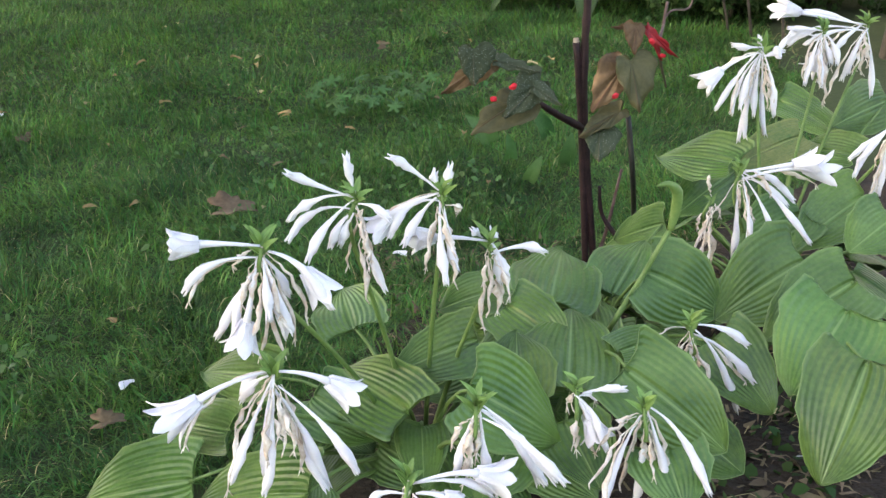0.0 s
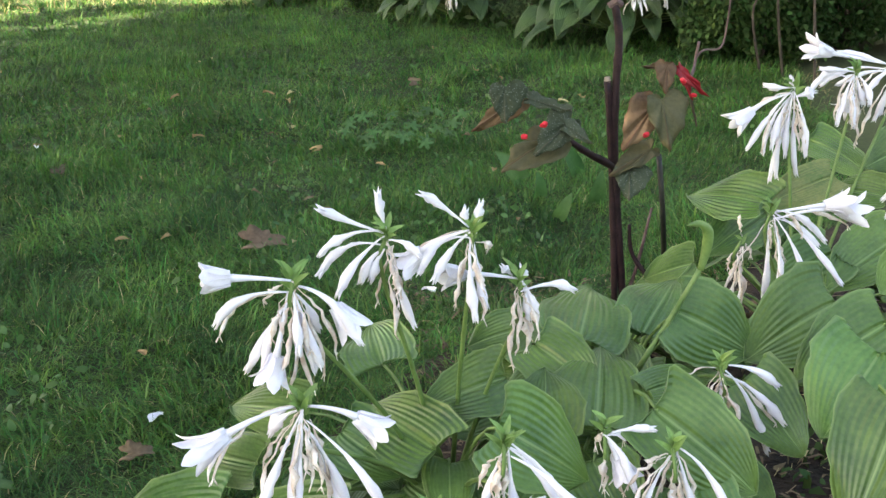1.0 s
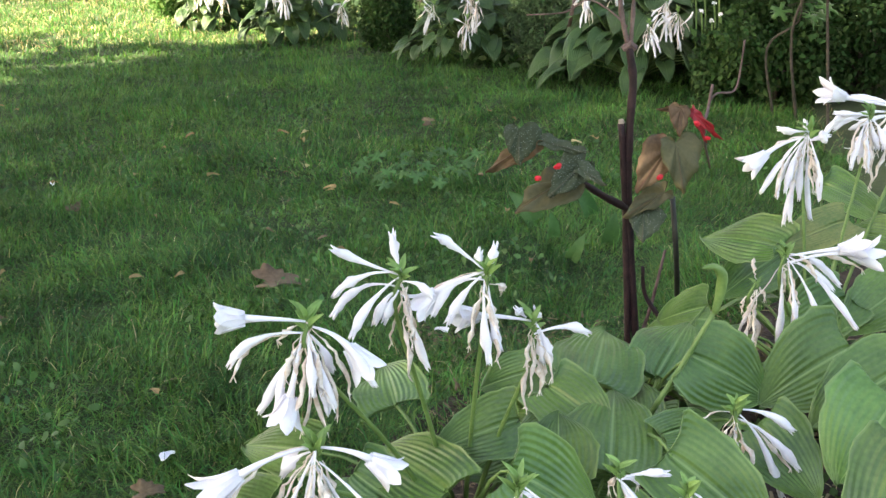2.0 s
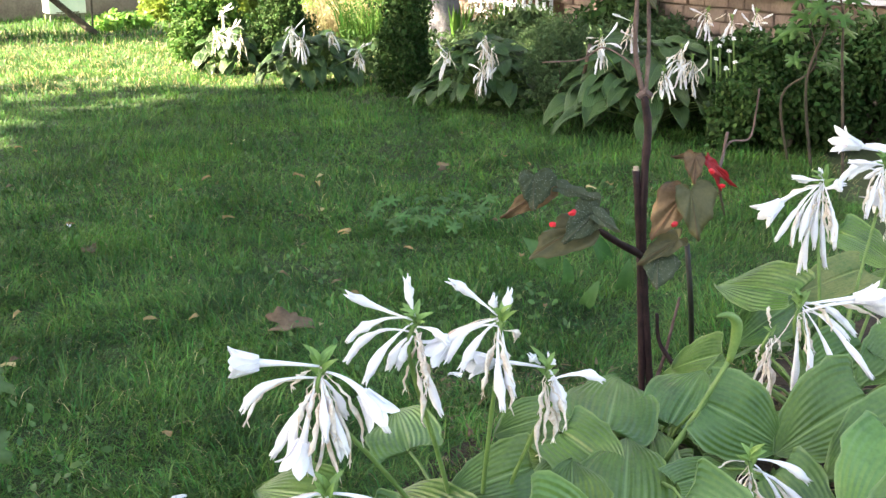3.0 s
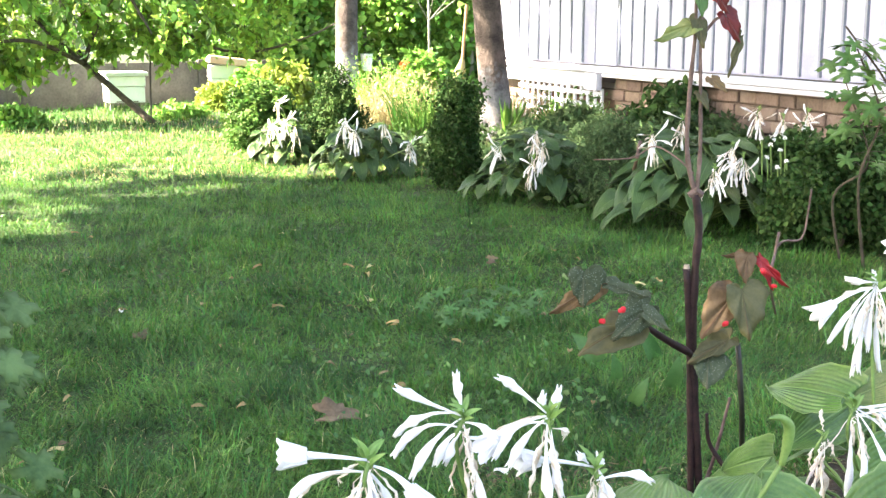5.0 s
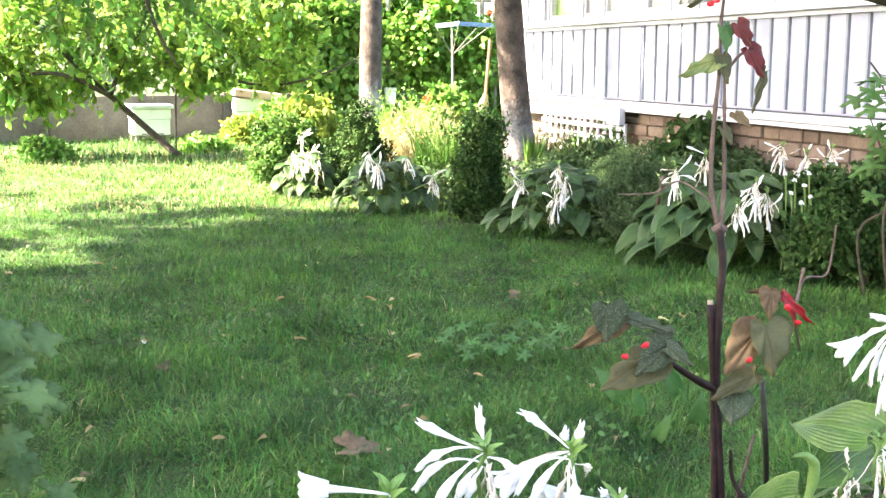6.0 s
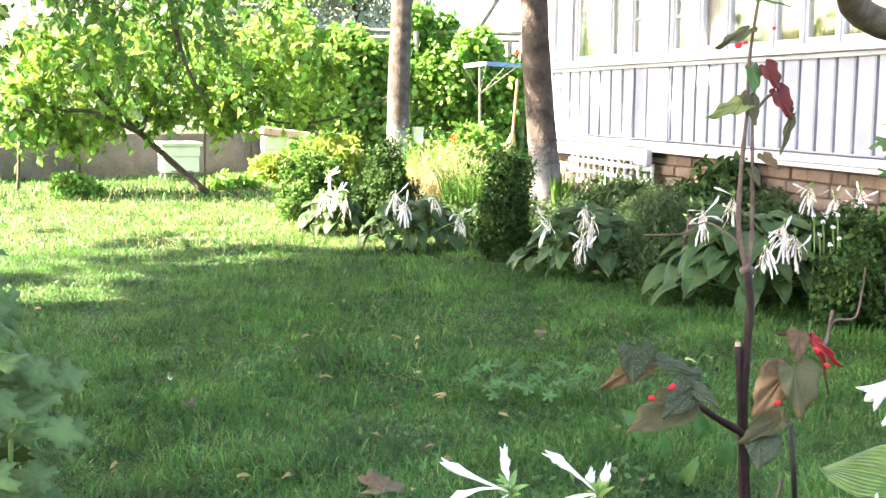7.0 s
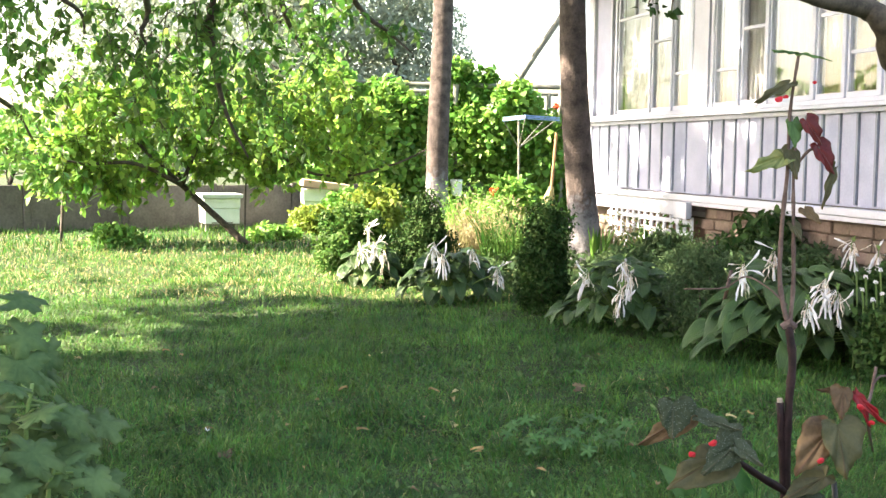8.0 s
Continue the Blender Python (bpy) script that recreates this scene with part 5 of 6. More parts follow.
for q in (((1.246, 2.894, 0.380), (1.106, 3.133, 0.360), 0.139),
          ((1.556, 2.852, 0.390), (1.445, 3.014, 0.380), 0.106),
          ((1.600, 3.434, 0.400), (1.674, 3.183, 0.370), 0.140),
          ((1.879, 3.272, 0.420), (1.664, 3.172, 0.390), 0.152),
          ((1.335, 3.081, 0.300), (1.116, 2.942, 0.240), 0.149),
          ((1.121, 2.208, 0.370), (0.913, 2.149, 0.290), 0.182),
          ((1.144, 2.038, 0.390), (0.947, 1.989, 0.310), 0.156),
          ((1.062, 1.906, 0.390), (0.922, 1.805, 0.290), 0.193),
          ((1.006, 1.720, 0.380), (0.896, 1.627, 0.210), 0.173),
          ((1.427, 2.414, 0.370), (1.299, 2.347, 0.330), 0.136),
          ((1.461, 2.610, 0.360), (1.249, 2.500, 0.300), 0.152),
          ((1.290, 2.579, 0.340), (1.102, 2.531, 0.280), 0.140)):
    hosta_leaf(h3, c3, *q)
hosta_leaf(h3, c3, *((1.460, 2.960, 0.420), (1.248, 2.913, 0.370), 0.110), M_YELLOWING)
# lower leaves in the shade beneath
rnd = random.Random(17)
for pl, c, n, r in ((h1, c1, 18, 0.32), (h2, c2, 18, 0.32), (h3, c3, 24, 0.45)):
    for i in range(n):
        a = i * 2.4 + rnd.random()
        if pl is h1 and math.sin(a) > 0.55:
            continue
        b = Vector(c) + Vector((math.cos(a) * r * rnd.uniform(0.3, 0.7), math.sin(a) * r * rnd.uniform(0.3, 0.7), rnd.uniform(0.08, 0.19)))
        e = b + Vector((math.cos(a), math.sin(a), rnd.uniform(-0.5, -0.1))).normalized() * rnd.uniform(0.13, 0.19)
        e.z = max(e.z, 0.03)
        hosta_leaf(pl, c, b, e, rnd.uniform(0.1, 0.14), None, (0, -0.2, 1), False)

flower_head(c1, (0.017, 1.750, 0.653), [((-0.123, 1.725, 0.672), 'o'), ((-0.104, 1.733, 0.603), 'b'), ((-0.055, 1.781, 0.495), 'b'), ((-0.028, 1.740, 0.480), 'o'), ((0.110, 1.760, 0.551), 'o'), ((0.048, 1.735, 0.516), 'b'), ((0.022, 1.722, 0.552), 'b'), ((-0.003, 1.727, 0.505), 'w'), ((0.029, 1.771, 0.472), 'w'), ((0.065, 1.767, 0.490), 'w'), ((0.011, 1.775, 0.462), 'w'), ((-0.025, 1.777, 0.617), 'w'), ((0.081, 1.769, 0.526), 'w'), ((0.037, 1.728, 0.548), 'w'), ((0.049, 1.785, 0.561), 'b')], extra=2, label="full head of white hosta flowers with wilted ones beneath")
flower_head(c1, (0.177, 1.920, 0.664), [((0.164, 1.919, 0.733), 'b'), ((0.074, 1.908, 0.717), 'b'), ((0.070, 1.936, 0.634), 'b'), ((0.063, 1.953, 0.590), 'b'), ((0.092, 1.896, 0.578), 'b'), ((0.150, 1.927, 0.586), 'b'), ((0.157, 1.954, 0.530), 'w'), ((0.223, 1.888, 0.638), 'b'), ((0.188, 1.896, 0.594), 'w'), ((0.212, 1.942, 0.492), 'b'), ((0.182, 1.902, 0.497), 'w')], extra=2, bracts=10, label="sparse white hosta buds on a tall green stalk")
flower_head(c1, (0.318, 1.900, 0.666), [((0.234, 1.888, 0.743), 'b'), ((0.332, 1.913, 0.709), 'b'), ((0.308, 1.922, 0.695), 'b'), ((0.193, 1.927, 0.583), 'o'), ((0.253, 1.908, 0.585), 'b'), ((0.313, 1.881, 0.519), 'b'), ((0.335, 1.891, 0.518), 'w'), ((0.351, 1.918, 0.633), 'w'), ((0.331, 1.894, 0.543), 'b'), ((0.232, 1.922, 0.612), 'b')], extra=2, bracts=9, label="white hosta flowers with long buds on a green stalk")
flower_head(c1, (0.405, 1.950, 0.555), [((0.506, 1.958, 0.530), 'b'), ((0.258, 1.927, 0.580), 'o'), ((0.379, 1.950, 0.582), 'b'), ((0.418, 1.968, 0.569), 'b'), ((0.437, 1.961, 0.490), 'b'), ((0.389, 1.954, 0.403), 'w'), ((0.407, 1.949, 0.430), 'w'), ((0.396, 1.953, 0.483), 'w')], extra=1, bracts=7, label="nearly spent hosta stalk with two last white flowers")
flower_head(c1, (0.021, 1.680, 0.476), [((-0.152, 1.645, 0.406), 'o'), ((-0.051, 1.675, 0.303), 'b'), ((0.001, 1.658, 0.286), 'b'), ((0.087, 1.703, 0.263), 'b'), ((0.142, 1.650, 0.308), 'b'), ((0.144, 1.689, 0.408), 'o'), ((-0.028, 1.714, 0.423), 'b'), ((0.060, 1.682, 0.312), 'w'), ((0.018, 1.665, 0.381), 'w'), ((0.042, 1.651, 0.357), 'w'), ((0.026, 1.665, 0.360), 'w'), ((-0.048, 1.676, 0.392), 'w')], extra=2, label="wide head of drooping white trumpet flowers")
flower_head(c1, (0.317, 1.620, 0.421), [((0.441, 1.590, 0.289), 'b'), ((0.427, 1.652, 0.248), 'b'), ((0.340, 1.644, 0.281), 'b'), ((0.284, 1.625, 0.303), 'b'), ((0.305, 1.635, 0.283), 'w'), ((0.281, 1.633, 0.349), 'w'), ((0.319, 1.623, 0.340), 'w'), ((0.432, 1.613, 0.283), 'b')], extra=2, label="drooping white hosta flowers hanging in a bunch")
flower_head(c1, (0.205, 1.580, 0.328), [((0.360, 1.611, 0.281), 'o'), ((0.144, 1.590, 0.293), 'b'), ((0.280, 1.584, 0.269), 'o'), ((0.235, 1.577, 0.259), 'b'), ((0.188, 1.615, 0.232), 'w')], extra=2, bracts=10, label="low hosta flower head close to the leaves")
flower_head(c2, (0.609, 1.700, 0.345), [((0.710, 1.666, 0.197), 'b'), ((0.658, 1.697, 0.168), 'b'), ((0.613, 1.721, 0.153), 'b'), ((0.543, 1.686, 0.173), 'b'), ((0.642, 1.723, 0.193), 'w'), ((0.580, 1.716, 0.194), 'w'), ((0.512, 1.667, 0.236), 'w'), ((0.532, 1.691, 0.288), 'w'), ((0.572, 1.730, 0.293), 'w')], extra=3, bracts=9, label="drooping white hosta flowers with tan withered ones")
flower_head(c2, (0.512, 1.760, 0.360), [((0.587, 1.754, 0.353), 'b'), ((0.545, 1.740, 0.264), 'o'), ((0.540, 1.786, 0.272), 'b'), ((0.504, 1.781, 0.317), 'w'), ((0.556, 1.775, 0.330), 'b')], extra=1, bracts=7, label="small group of white hosta flowers on a short stalk")
flower_head(c2, (0.759, 1.900, 0.388), [((0.893, 1.912, 0.252), 'b'), ((0.861, 1.929, 0.200), 'b'), ((0.873, 1.920, 0.332), 'b'), ((0.650, 1.870, 0.344), 'w'), ((0.773, 1.921, 0.183), 'b'), ((0.722, 1.871, 0.230), 'w'), ((0.777, 1.887, 0.312), 'w'), ((0.733, 1.934, 0.248), 'w'), ((0.778, 1.898, 0.215), 'b')], extra=2, bracts=8, label="half-wilted hosta flower head with curled white tubes")
flower_head(c3, (1.071, 2.450, 0.495), [((1.253, 2.447, 0.499), 'o'), ((1.290, 2.482, 0.449), 'o'), ((1.083, 2.482, 0.274), 'b'), ((1.218, 2.416, 0.325), 'b'), ((1.162, 2.420, 0.312), 'b'), ((1.107, 2.436, 0.314), 'b'), ((1.211, 2.482, 0.409), 'b'), ((0.946, 2.447, 0.228), 'w'), ((1.171, 2.459, 0.449), 'b')], extra=0, bracts=8, label="fresh white hosta trumpets spreading from one stalk")
flower_head(c3, (1.027, 2.500, 0.413), [((1.004, 2.487, 0.249), 'w'), ((1.051, 2.522, 0.246), 'w'), ((1.012, 2.469, 0.234), 'w'), ((0.995, 2.506, 0.353), 'w'), ((1.051, 2.496, 0.379), 'w'), ((1.022, 2.509, 0.471), 'w')], extra=2, bracts=2, label="withered tan hosta flower head", size=0.8)
flower_head(c3, (1.239, 2.750, 0.698), [((1.079, 2.728, 0.606), 'o'), ((1.207, 2.778, 0.481), 'b'), ((1.261, 2.785, 0.487), 'b'), ((1.166, 2.749, 0.713), 'b'), ((1.274, 2.724, 0.547), 'b'), ((1.130, 2.743, 0.565), 'b'), ((1.226, 2.762, 0.541), 'b'), ((1.277, 2.724, 0.698), 'o'), ((1.281, 2.773, 0.549), 'w'), ((1.166, 2.759, 0.545), 'b'), ((1.207, 2.742, 0.589), 'w'), ((1.236, 2.764, 0.720), 'b')], extra=3, label="dense head of white hosta flowers")
flower_head(c3, (1.555, 2.850, 0.727), [((1.418, 2.883, 0.760), 'b'), ((1.291, 2.835, 0.787), 'o'), ((1.364, 2.867, 0.688), 'b'), ((1.599, 2.879, 0.534), 'b'), ((1.517, 2.856, 0.610), 'b'), ((1.464, 2.843, 0.536), 'w'), ((1.403, 2.852, 0.595), 'o'), ((1.471, 2.835, 0.667), 'b'), ((1.553, 2.863, 0.599), 'w')], extra=2, label="arching white hosta flower head on a green stalk")
flower_head(c3, (1.415, 2.800, 0.729), [((1.321, 2.782, 0.740), 'b'), ((1.368, 2.780, 0.606), 'b'), ((1.404, 2.811, 0.618), 'o'), ((1.402, 2.771, 0.598), 'b'), ((1.441, 2.801, 0.647), 'b'), ((1.448, 2.819, 0.542), 'w'), ((1.298, 2.800, 0.683), 'b')], extra=2, label="cluster of hanging white hosta flowers")
flower_head(c3, (1.522, 2.600, 0.554), [((1.396, 2.574, 0.466), 'b'), ((1.413, 2.579, 0.422), 'b'), ((1.470, 2.617, 0.307), 'w'), ((1.490, 2.612, 0.379), 'w'), ((1.498, 2.634, 0.343), 'b')], extra=3, label="white hosta flowers hanging over the leaves")
# a young budded stalk with a folded green hood
bs = thing("budding_stalk", "young green hosta stalk with a folded bract", "flower", at=c2)
p = spline([c2, (0.700, 2.200, 0.251), (0.762, 2.200, 0.354), (0.826, 2.200, 0.468)], 5)
smooth(part("stalk", tube(bmesh.new(), p, taper(len(p), 0.0065, 0.005), 8), M_STALK, bs))
p = spline([(0.824, 2.200, 0.461), (0.834, 2.200, 0.505), (0.831, 2.190, 0.544), (0.810, 2.180, 0.564), (0.781, 2.170, 0.565)], 4)
smooth(part("hood", tube(bmesh.new(), p, [0.007, 0.008, 0.009, 0.01, 0.011, 0.0115, 0.0115, 0.011, 0.011, 0.01, 0.009, 0.008, 0.007, 0.006, 0.005, 0.004, 0.001], 8), M_STALK, bs))


# ---------- hostas along the house ----------
def border_hosta(at, r, h, n, heads, seed, label, leaf=0.24):
    t = hosta(at, label, "hostas along the house border")
    rnd = random.Random(seed)
    b = Vector(at)
    for i in range(n):
        k = i / n
        a = i * 2.39996 + rnd.uniform(-0.3, 0.3)
        rr = r * (0.08 + 0.6 * k ** 0.8) * rnd.uniform(0.85, 1.1)
        o = b + Vector((math.cos(a) * rr, math.sin(a) * rr, h * (1.0 - 0.72 * k * k) * rnd.uniform(0.8, 1.08)))
        turn = a + rnd.uniform(-0.75, 0.75)
        d = Vector((math.cos(turn), math.sin(turn), 0.05 - 0.75 * k + rnd.uniform(-0.35, 0.3))).normalized()
        L = leaf * rnd.uniform(0.72, 1.18)
        e = o + d * L
        e.z = max(e.z, 0.02)
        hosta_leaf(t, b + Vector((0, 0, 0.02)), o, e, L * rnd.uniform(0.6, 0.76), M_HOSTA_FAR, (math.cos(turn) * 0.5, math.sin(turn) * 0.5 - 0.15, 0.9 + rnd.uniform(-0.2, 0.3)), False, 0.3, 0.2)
    for head, nf in heads:
        H = Vector(head)
        fl = []
        for i in range(nf + 6):
            a = rnd.uniform(0, 6.28)
            w = rnd.uniform(0.01, 0.09) if i % 4 else rnd.uniform(0.08, 0.13)
            fl.append((H + Vector((math.cos(a) * w, math.sin(a) * w, -rnd.uniform(0.08, 0.25) + (0.14 if w > 0.09 else 0))), rnd.choice("bbbww")))
        flower_head(at, head, fl, 4, 4, "hanging white hosta flowers above the border clump", 0.1)
    return t


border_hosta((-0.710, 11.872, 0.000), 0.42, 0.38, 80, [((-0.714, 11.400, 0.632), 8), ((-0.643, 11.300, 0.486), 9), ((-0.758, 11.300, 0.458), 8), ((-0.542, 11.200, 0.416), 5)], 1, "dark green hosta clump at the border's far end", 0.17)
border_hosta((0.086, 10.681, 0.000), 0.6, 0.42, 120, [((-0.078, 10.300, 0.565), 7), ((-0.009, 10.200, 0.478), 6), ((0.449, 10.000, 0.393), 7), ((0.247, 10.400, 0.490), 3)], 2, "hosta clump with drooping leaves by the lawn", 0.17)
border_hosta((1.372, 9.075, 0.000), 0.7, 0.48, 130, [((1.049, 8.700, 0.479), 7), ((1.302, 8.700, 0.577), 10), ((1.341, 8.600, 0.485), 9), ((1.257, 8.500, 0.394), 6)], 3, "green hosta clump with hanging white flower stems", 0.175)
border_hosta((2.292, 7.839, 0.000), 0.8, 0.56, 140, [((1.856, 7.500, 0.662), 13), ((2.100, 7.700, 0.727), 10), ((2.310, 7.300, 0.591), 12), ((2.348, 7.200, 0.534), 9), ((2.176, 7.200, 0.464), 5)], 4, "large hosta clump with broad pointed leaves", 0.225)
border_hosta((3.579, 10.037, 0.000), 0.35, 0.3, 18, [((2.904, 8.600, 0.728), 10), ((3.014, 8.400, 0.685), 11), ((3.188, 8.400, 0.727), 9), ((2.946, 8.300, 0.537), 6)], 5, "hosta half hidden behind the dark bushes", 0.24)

# ---------- cane begonia ----------
BY = 3.08
bg = thing("cane_begonia", "tall cane begonia with bronze and spotted leaves", "begonia", at=(0.931, 3.077, 0.000))
root = (0.931, 3.077, 0.000)
p = spline([root, (0.894, 3.080, 0.458), (0.892, 3.080, 0.665), (0.897, 3.080, 0.782), (0.885, 3.080, 0.872)], 6)
smooth(part("cane", tube(bmesh.new(), p, [0.0105 * (1.15 if i % 5 == 0 else 1) for i in range(len(p))], 10, 0.05), M_CANE, bg))
p = spline([Vector(root) + Vector((-0.025, 0, 0)), (0.885, 3.080, 0.458), (0.869, 3.080, 0.676)], 6)
smooth(part("cut_cane", tube(bmesh.new(), p, [0.0092 * (1.15 if i % 4 == 0 else 1) for i in range(len(p))], 10, 0.05), M_CANE, bg))
part("cut_end", tube(bmesh.new(), [(0.869, 3.080, 0.673), (0.867, 3.080, 0.686)], [0.0095, 0.007], 9, 0.2), M_CUT, bg)
for q, r in (([(0.882, 3.080, 0.872), (0.858, 3.080, 0.985), (0.858, 3.080, 1.129), (0.867, 3.080, 1.272), (0.868, 3.080, 1.413), (0.885, 3.080, 1.563)], 0.0068),
             ([(0.887, 3.080, 0.872), (0.892, 3.080, 0.985), (0.887, 3.080, 1.129), (0.882, 3.080, 1.272), (0.885, 3.080, 1.326)], 0.006)):
    p = spline(q, 5)
    smooth(part("cane", tube(bmesh.new(), p, [a * (1.25 if i % 4 == 0 else 1) for i, a in enumerate(taper(len(p), r, r * 0.5))], 9, 0.05), M_CANE_PALE, bg))
part("knot", tube(bmesh.new(), [(0.867, 3.080, 0.869), (0.884, 3.080, 0.881), (0.902, 3.080, 0.869)], [0.008, 0.014, 0.008], 8, 0.2), M_CANE_PALE, bg)
for q, r, mt in (([(0.891, 3.080, 0.443), (0.809, 3.050, 0.495), (0.745, 3.030, 0.540)], 0.011, M_CANE), ([(0.877, 3.080, 0.927), (0.829, 3.080, 0.970), (0.783, 3.130, 0.993), (0.733, 3.160, 0.960), (0.634, 3.180, 0.953)], 0.0026, M_CANE_PALE),
                 ([(0.931, 3.080, 0.046), (0.966, 3.080, 0.161), (1.001, 3.080, 0.321)], 0.006, M_CANE_PALE), ([(0.985, 3.050, 0.136), (0.949, 3.080, 0.195), (0.939, 3.080, 0.277)], 0.007, M_CANE)):
    p = spline(q, 5)
    smooth(part("side_shoot", tube(bmesh.new(), p, taper(len(p), r, r * 0.7), 8, 0.12), mt, bg))
p = spline([(0.882, 3.080, 1.272), (0.917, 3.080, 1.318), (0.945, 3.080, 1.327)], 4)
smooth(part("side_shoot", tube(bmesh.new(), p, 0.004, 7), M_CANE_PALE, bg))


def wing_bm(base, tip, width, face, sag, seed):
    """A lopsided angel-wing leaf, pleated from its stalk, with a scalloped rim. UV: out from the stalk, around."""
    B, T = Vector(base), Vector(tip)
    ax = T - B
    L = ax.length
    ax.normalize()
    f = Vector(face)
    f = (f - ax * f.dot(ax)).normalized()
    sd = ax.cross(f)
    rnd = random.Random(seed)
    flip, ph = rnd.choice((-1, 1)), rnd.uniform(0, 6)
    rim = spline([(0.02, 0.03, 0), (-0.17, 0.2, 0), (-0.1, 0.42, 0), (0.14, 0.52, 0), (0.36, 0.42, 0), (0.6, 0.33, 0), (0.8, 0.14, 0), (1, 0, 0),
                  (0.78, -0.12, 0), (0.58, -0.27, 0), (0.36, -0.31, 0), (0.14, -0.38, 0), (-0.08, -0.28, 0), (-0.09, -0.1, 0), (0.02, -0.03, 0)], 3)
    bm = bmesh.new()
    uvl = bm.loops.layers.uv.new("UVMap")
    n, rings = len(rim) - 1, 6
    g = []
    for i in range(rings + 1):
        k = i / rings
        row = []
        for j, q in enumerate(rim):
            v = -1 + 2 * j / n
            e = 1 + 0.03 * math.sin(j * 2.1 + ph) * (k > 0.9)
            x, y = L * (0.02 + (q.x - 0.02) * k * e), width * 1.1 * q.y * k * e * flip
            h = 0.035 * L * k * math.cos(v * 7 * math.pi) + 0.25 * abs(y) * (1 - 0.6 * k) - sag * L * max(0.0, x / L) ** 2 + 0.03 * L * k * k * math.sin(j * 0.9 + ph)
            row.append((bm.verts.new(B + ax * x + sd * y + f * h), (k, v)))
        g.append(row)
    for r0, r1 in zip(g, g[1:]):
        for j in range(n):
            q = (r0[j], r0[j + 1], r1[j + 1], r1[j])
            fc = bm.faces.new([k[0] for k in q])
            for lp, k in zip(fc.loops, q):
                lp[uvl].uv = k[1]
    bmesh.ops.remove_doubles(bm, verts=bm.verts, dist=1e-5)
    return bm


def wing(q, material, face=(0.1, -0.9, 0.5), sag=0.09, seed=0):
    base, tip, w = q
    ob = smooth(part("leaf", wing_bm(base, tip, w, face, sag, seed), material, bg))
    ob.modifiers.new("thick", "SOLIDIFY").thickness = 0.001


wing(((0.703, 3.000, 0.550), (0.558, 2.950, 0.487), 0.125), M_BEGONIA, (-0.3, -0.7, 0.7), seed=1)
wing(((0.617, 3.020, 0.649), (0.494, 3.000, 0.580), 0.07), M_RUST, (-0.4, -0.8, 0.4), seed=2)
wing(((0.577, 2.980, 0.694), (0.571, 2.950, 0.604), 0.1), M_SPOTTED, (0.0, -0.9, 0.5), seed=3)
wing(((0.642, 3.000, 0.653), (0.743, 2.960, 0.630), 0.05), M_SPOTTED, (0.0, -0.6, 0.8), seed=4)
wing(((0.748, 2.980, 0.599), (0.641, 2.920, 0.527), 0.1), M_SPOTTED, (0.2, -0.8, 0.5), seed=5)
wing(((0.729, 2.960, 0.589), (0.795, 2.930, 0.548), 0.05), M_SPOTTED, (0.2, -0.8, 0.6), seed=6)
wing(((0.972, 3.000, 0.621), (0.876, 2.950, 0.520), 0.105), M_RUST, (-0.3, -0.9, 0.3), seed=7)
wing(((0.985, 2.980, 0.643), (0.995, 2.920, 0.520), 0.125), M_BEGONIA, (0.2, -0.9, 0.4), seed=8)
wing(((0.962, 2.980, 0.510), (0.838, 2.930, 0.465), 0.075), M_BEGONIA, (-0.2, -0.6, 0.8), seed=9)
wing(((0.900, 2.960, 0.469), (0.883, 2.900, 0.402), 0.105), M_SPOTTED, (0.0, -0.9, 0.4), seed=10)
wing(((1.002, 3.000, 0.726), (0.993, 2.970, 0.656), 0.06), M_RUST, (0.0, -0.9, 0.4), seed=11)
wing(((1.016, 3.020, 0.715), (0.943, 3.020, 0.722), 0.025), M_RUST, (0.0, -0.9, 0.4), seed=12)
wing(((1.035, 3.000, 0.712), (1.109, 2.970, 0.645), 0.032), M_RED, (0.2, -0.9, 0.3), seed=13)
wing(((1.034, 3.000, 0.715), (1.069, 2.970, 0.637), 0.026), M_RED, (0.2, -0.9, 0.3), seed=14)
wing(((0.882, 3.080, 1.560), (0.811, 3.060, 1.571), 0.025), M_WEED, (0.0, -0.3, 1), seed=16)
wing(((0.888, 3.080, 1.560), (0.967, 3.060, 1.548), 0.025), M_WEED, (0.0, -0.3, 1), seed=17)
wing(((0.862, 3.080, 1.487), (0.766, 3.050, 1.439), 0.04), M_BEGONIA, (0.2, -0.5, 0.9), seed=18)
wing(((0.874, 3.080, 1.392), (0.879, 3.050, 1.326), 0.05), M_WEED, (0.3, -0.9, 0.3), seed=19)
wing(((0.908, 3.080, 1.397), (0.947, 3.060, 1.335), 0.06), M_CRIMSON, (0.4, -0.9, 0.2), seed=20)
wing(((0.939, 3.080, 1.335), (0.981, 3.060, 1.262), 0.065), M_CRIMSON, (0.4, -0.9, 0.2), seed=21)
wing(((0.860, 3.080, 1.307), (0.754, 3.050, 1.268), 0.055), M_YELLOWING, (0.1, -0.7, 0.7), seed=22)
wing(((0.874, 3.080, 1.321), (0.885, 3.050, 1.247), 0.05), M_BEGONIA, (0.2, -0.9, 0.4), seed=23)
wing(((0.984, 3.080, 1.273), (0.953, 3.050, 1.171), 0.03), M_BEGONIA, (0.4, -0.9, 0.2), seed=24)
wing(((0.914, 3.080, 1.172), (0.950, 3.050, 1.139), 0.04), M_RUST, (0.4, -0.9, 0.2), seed=25)
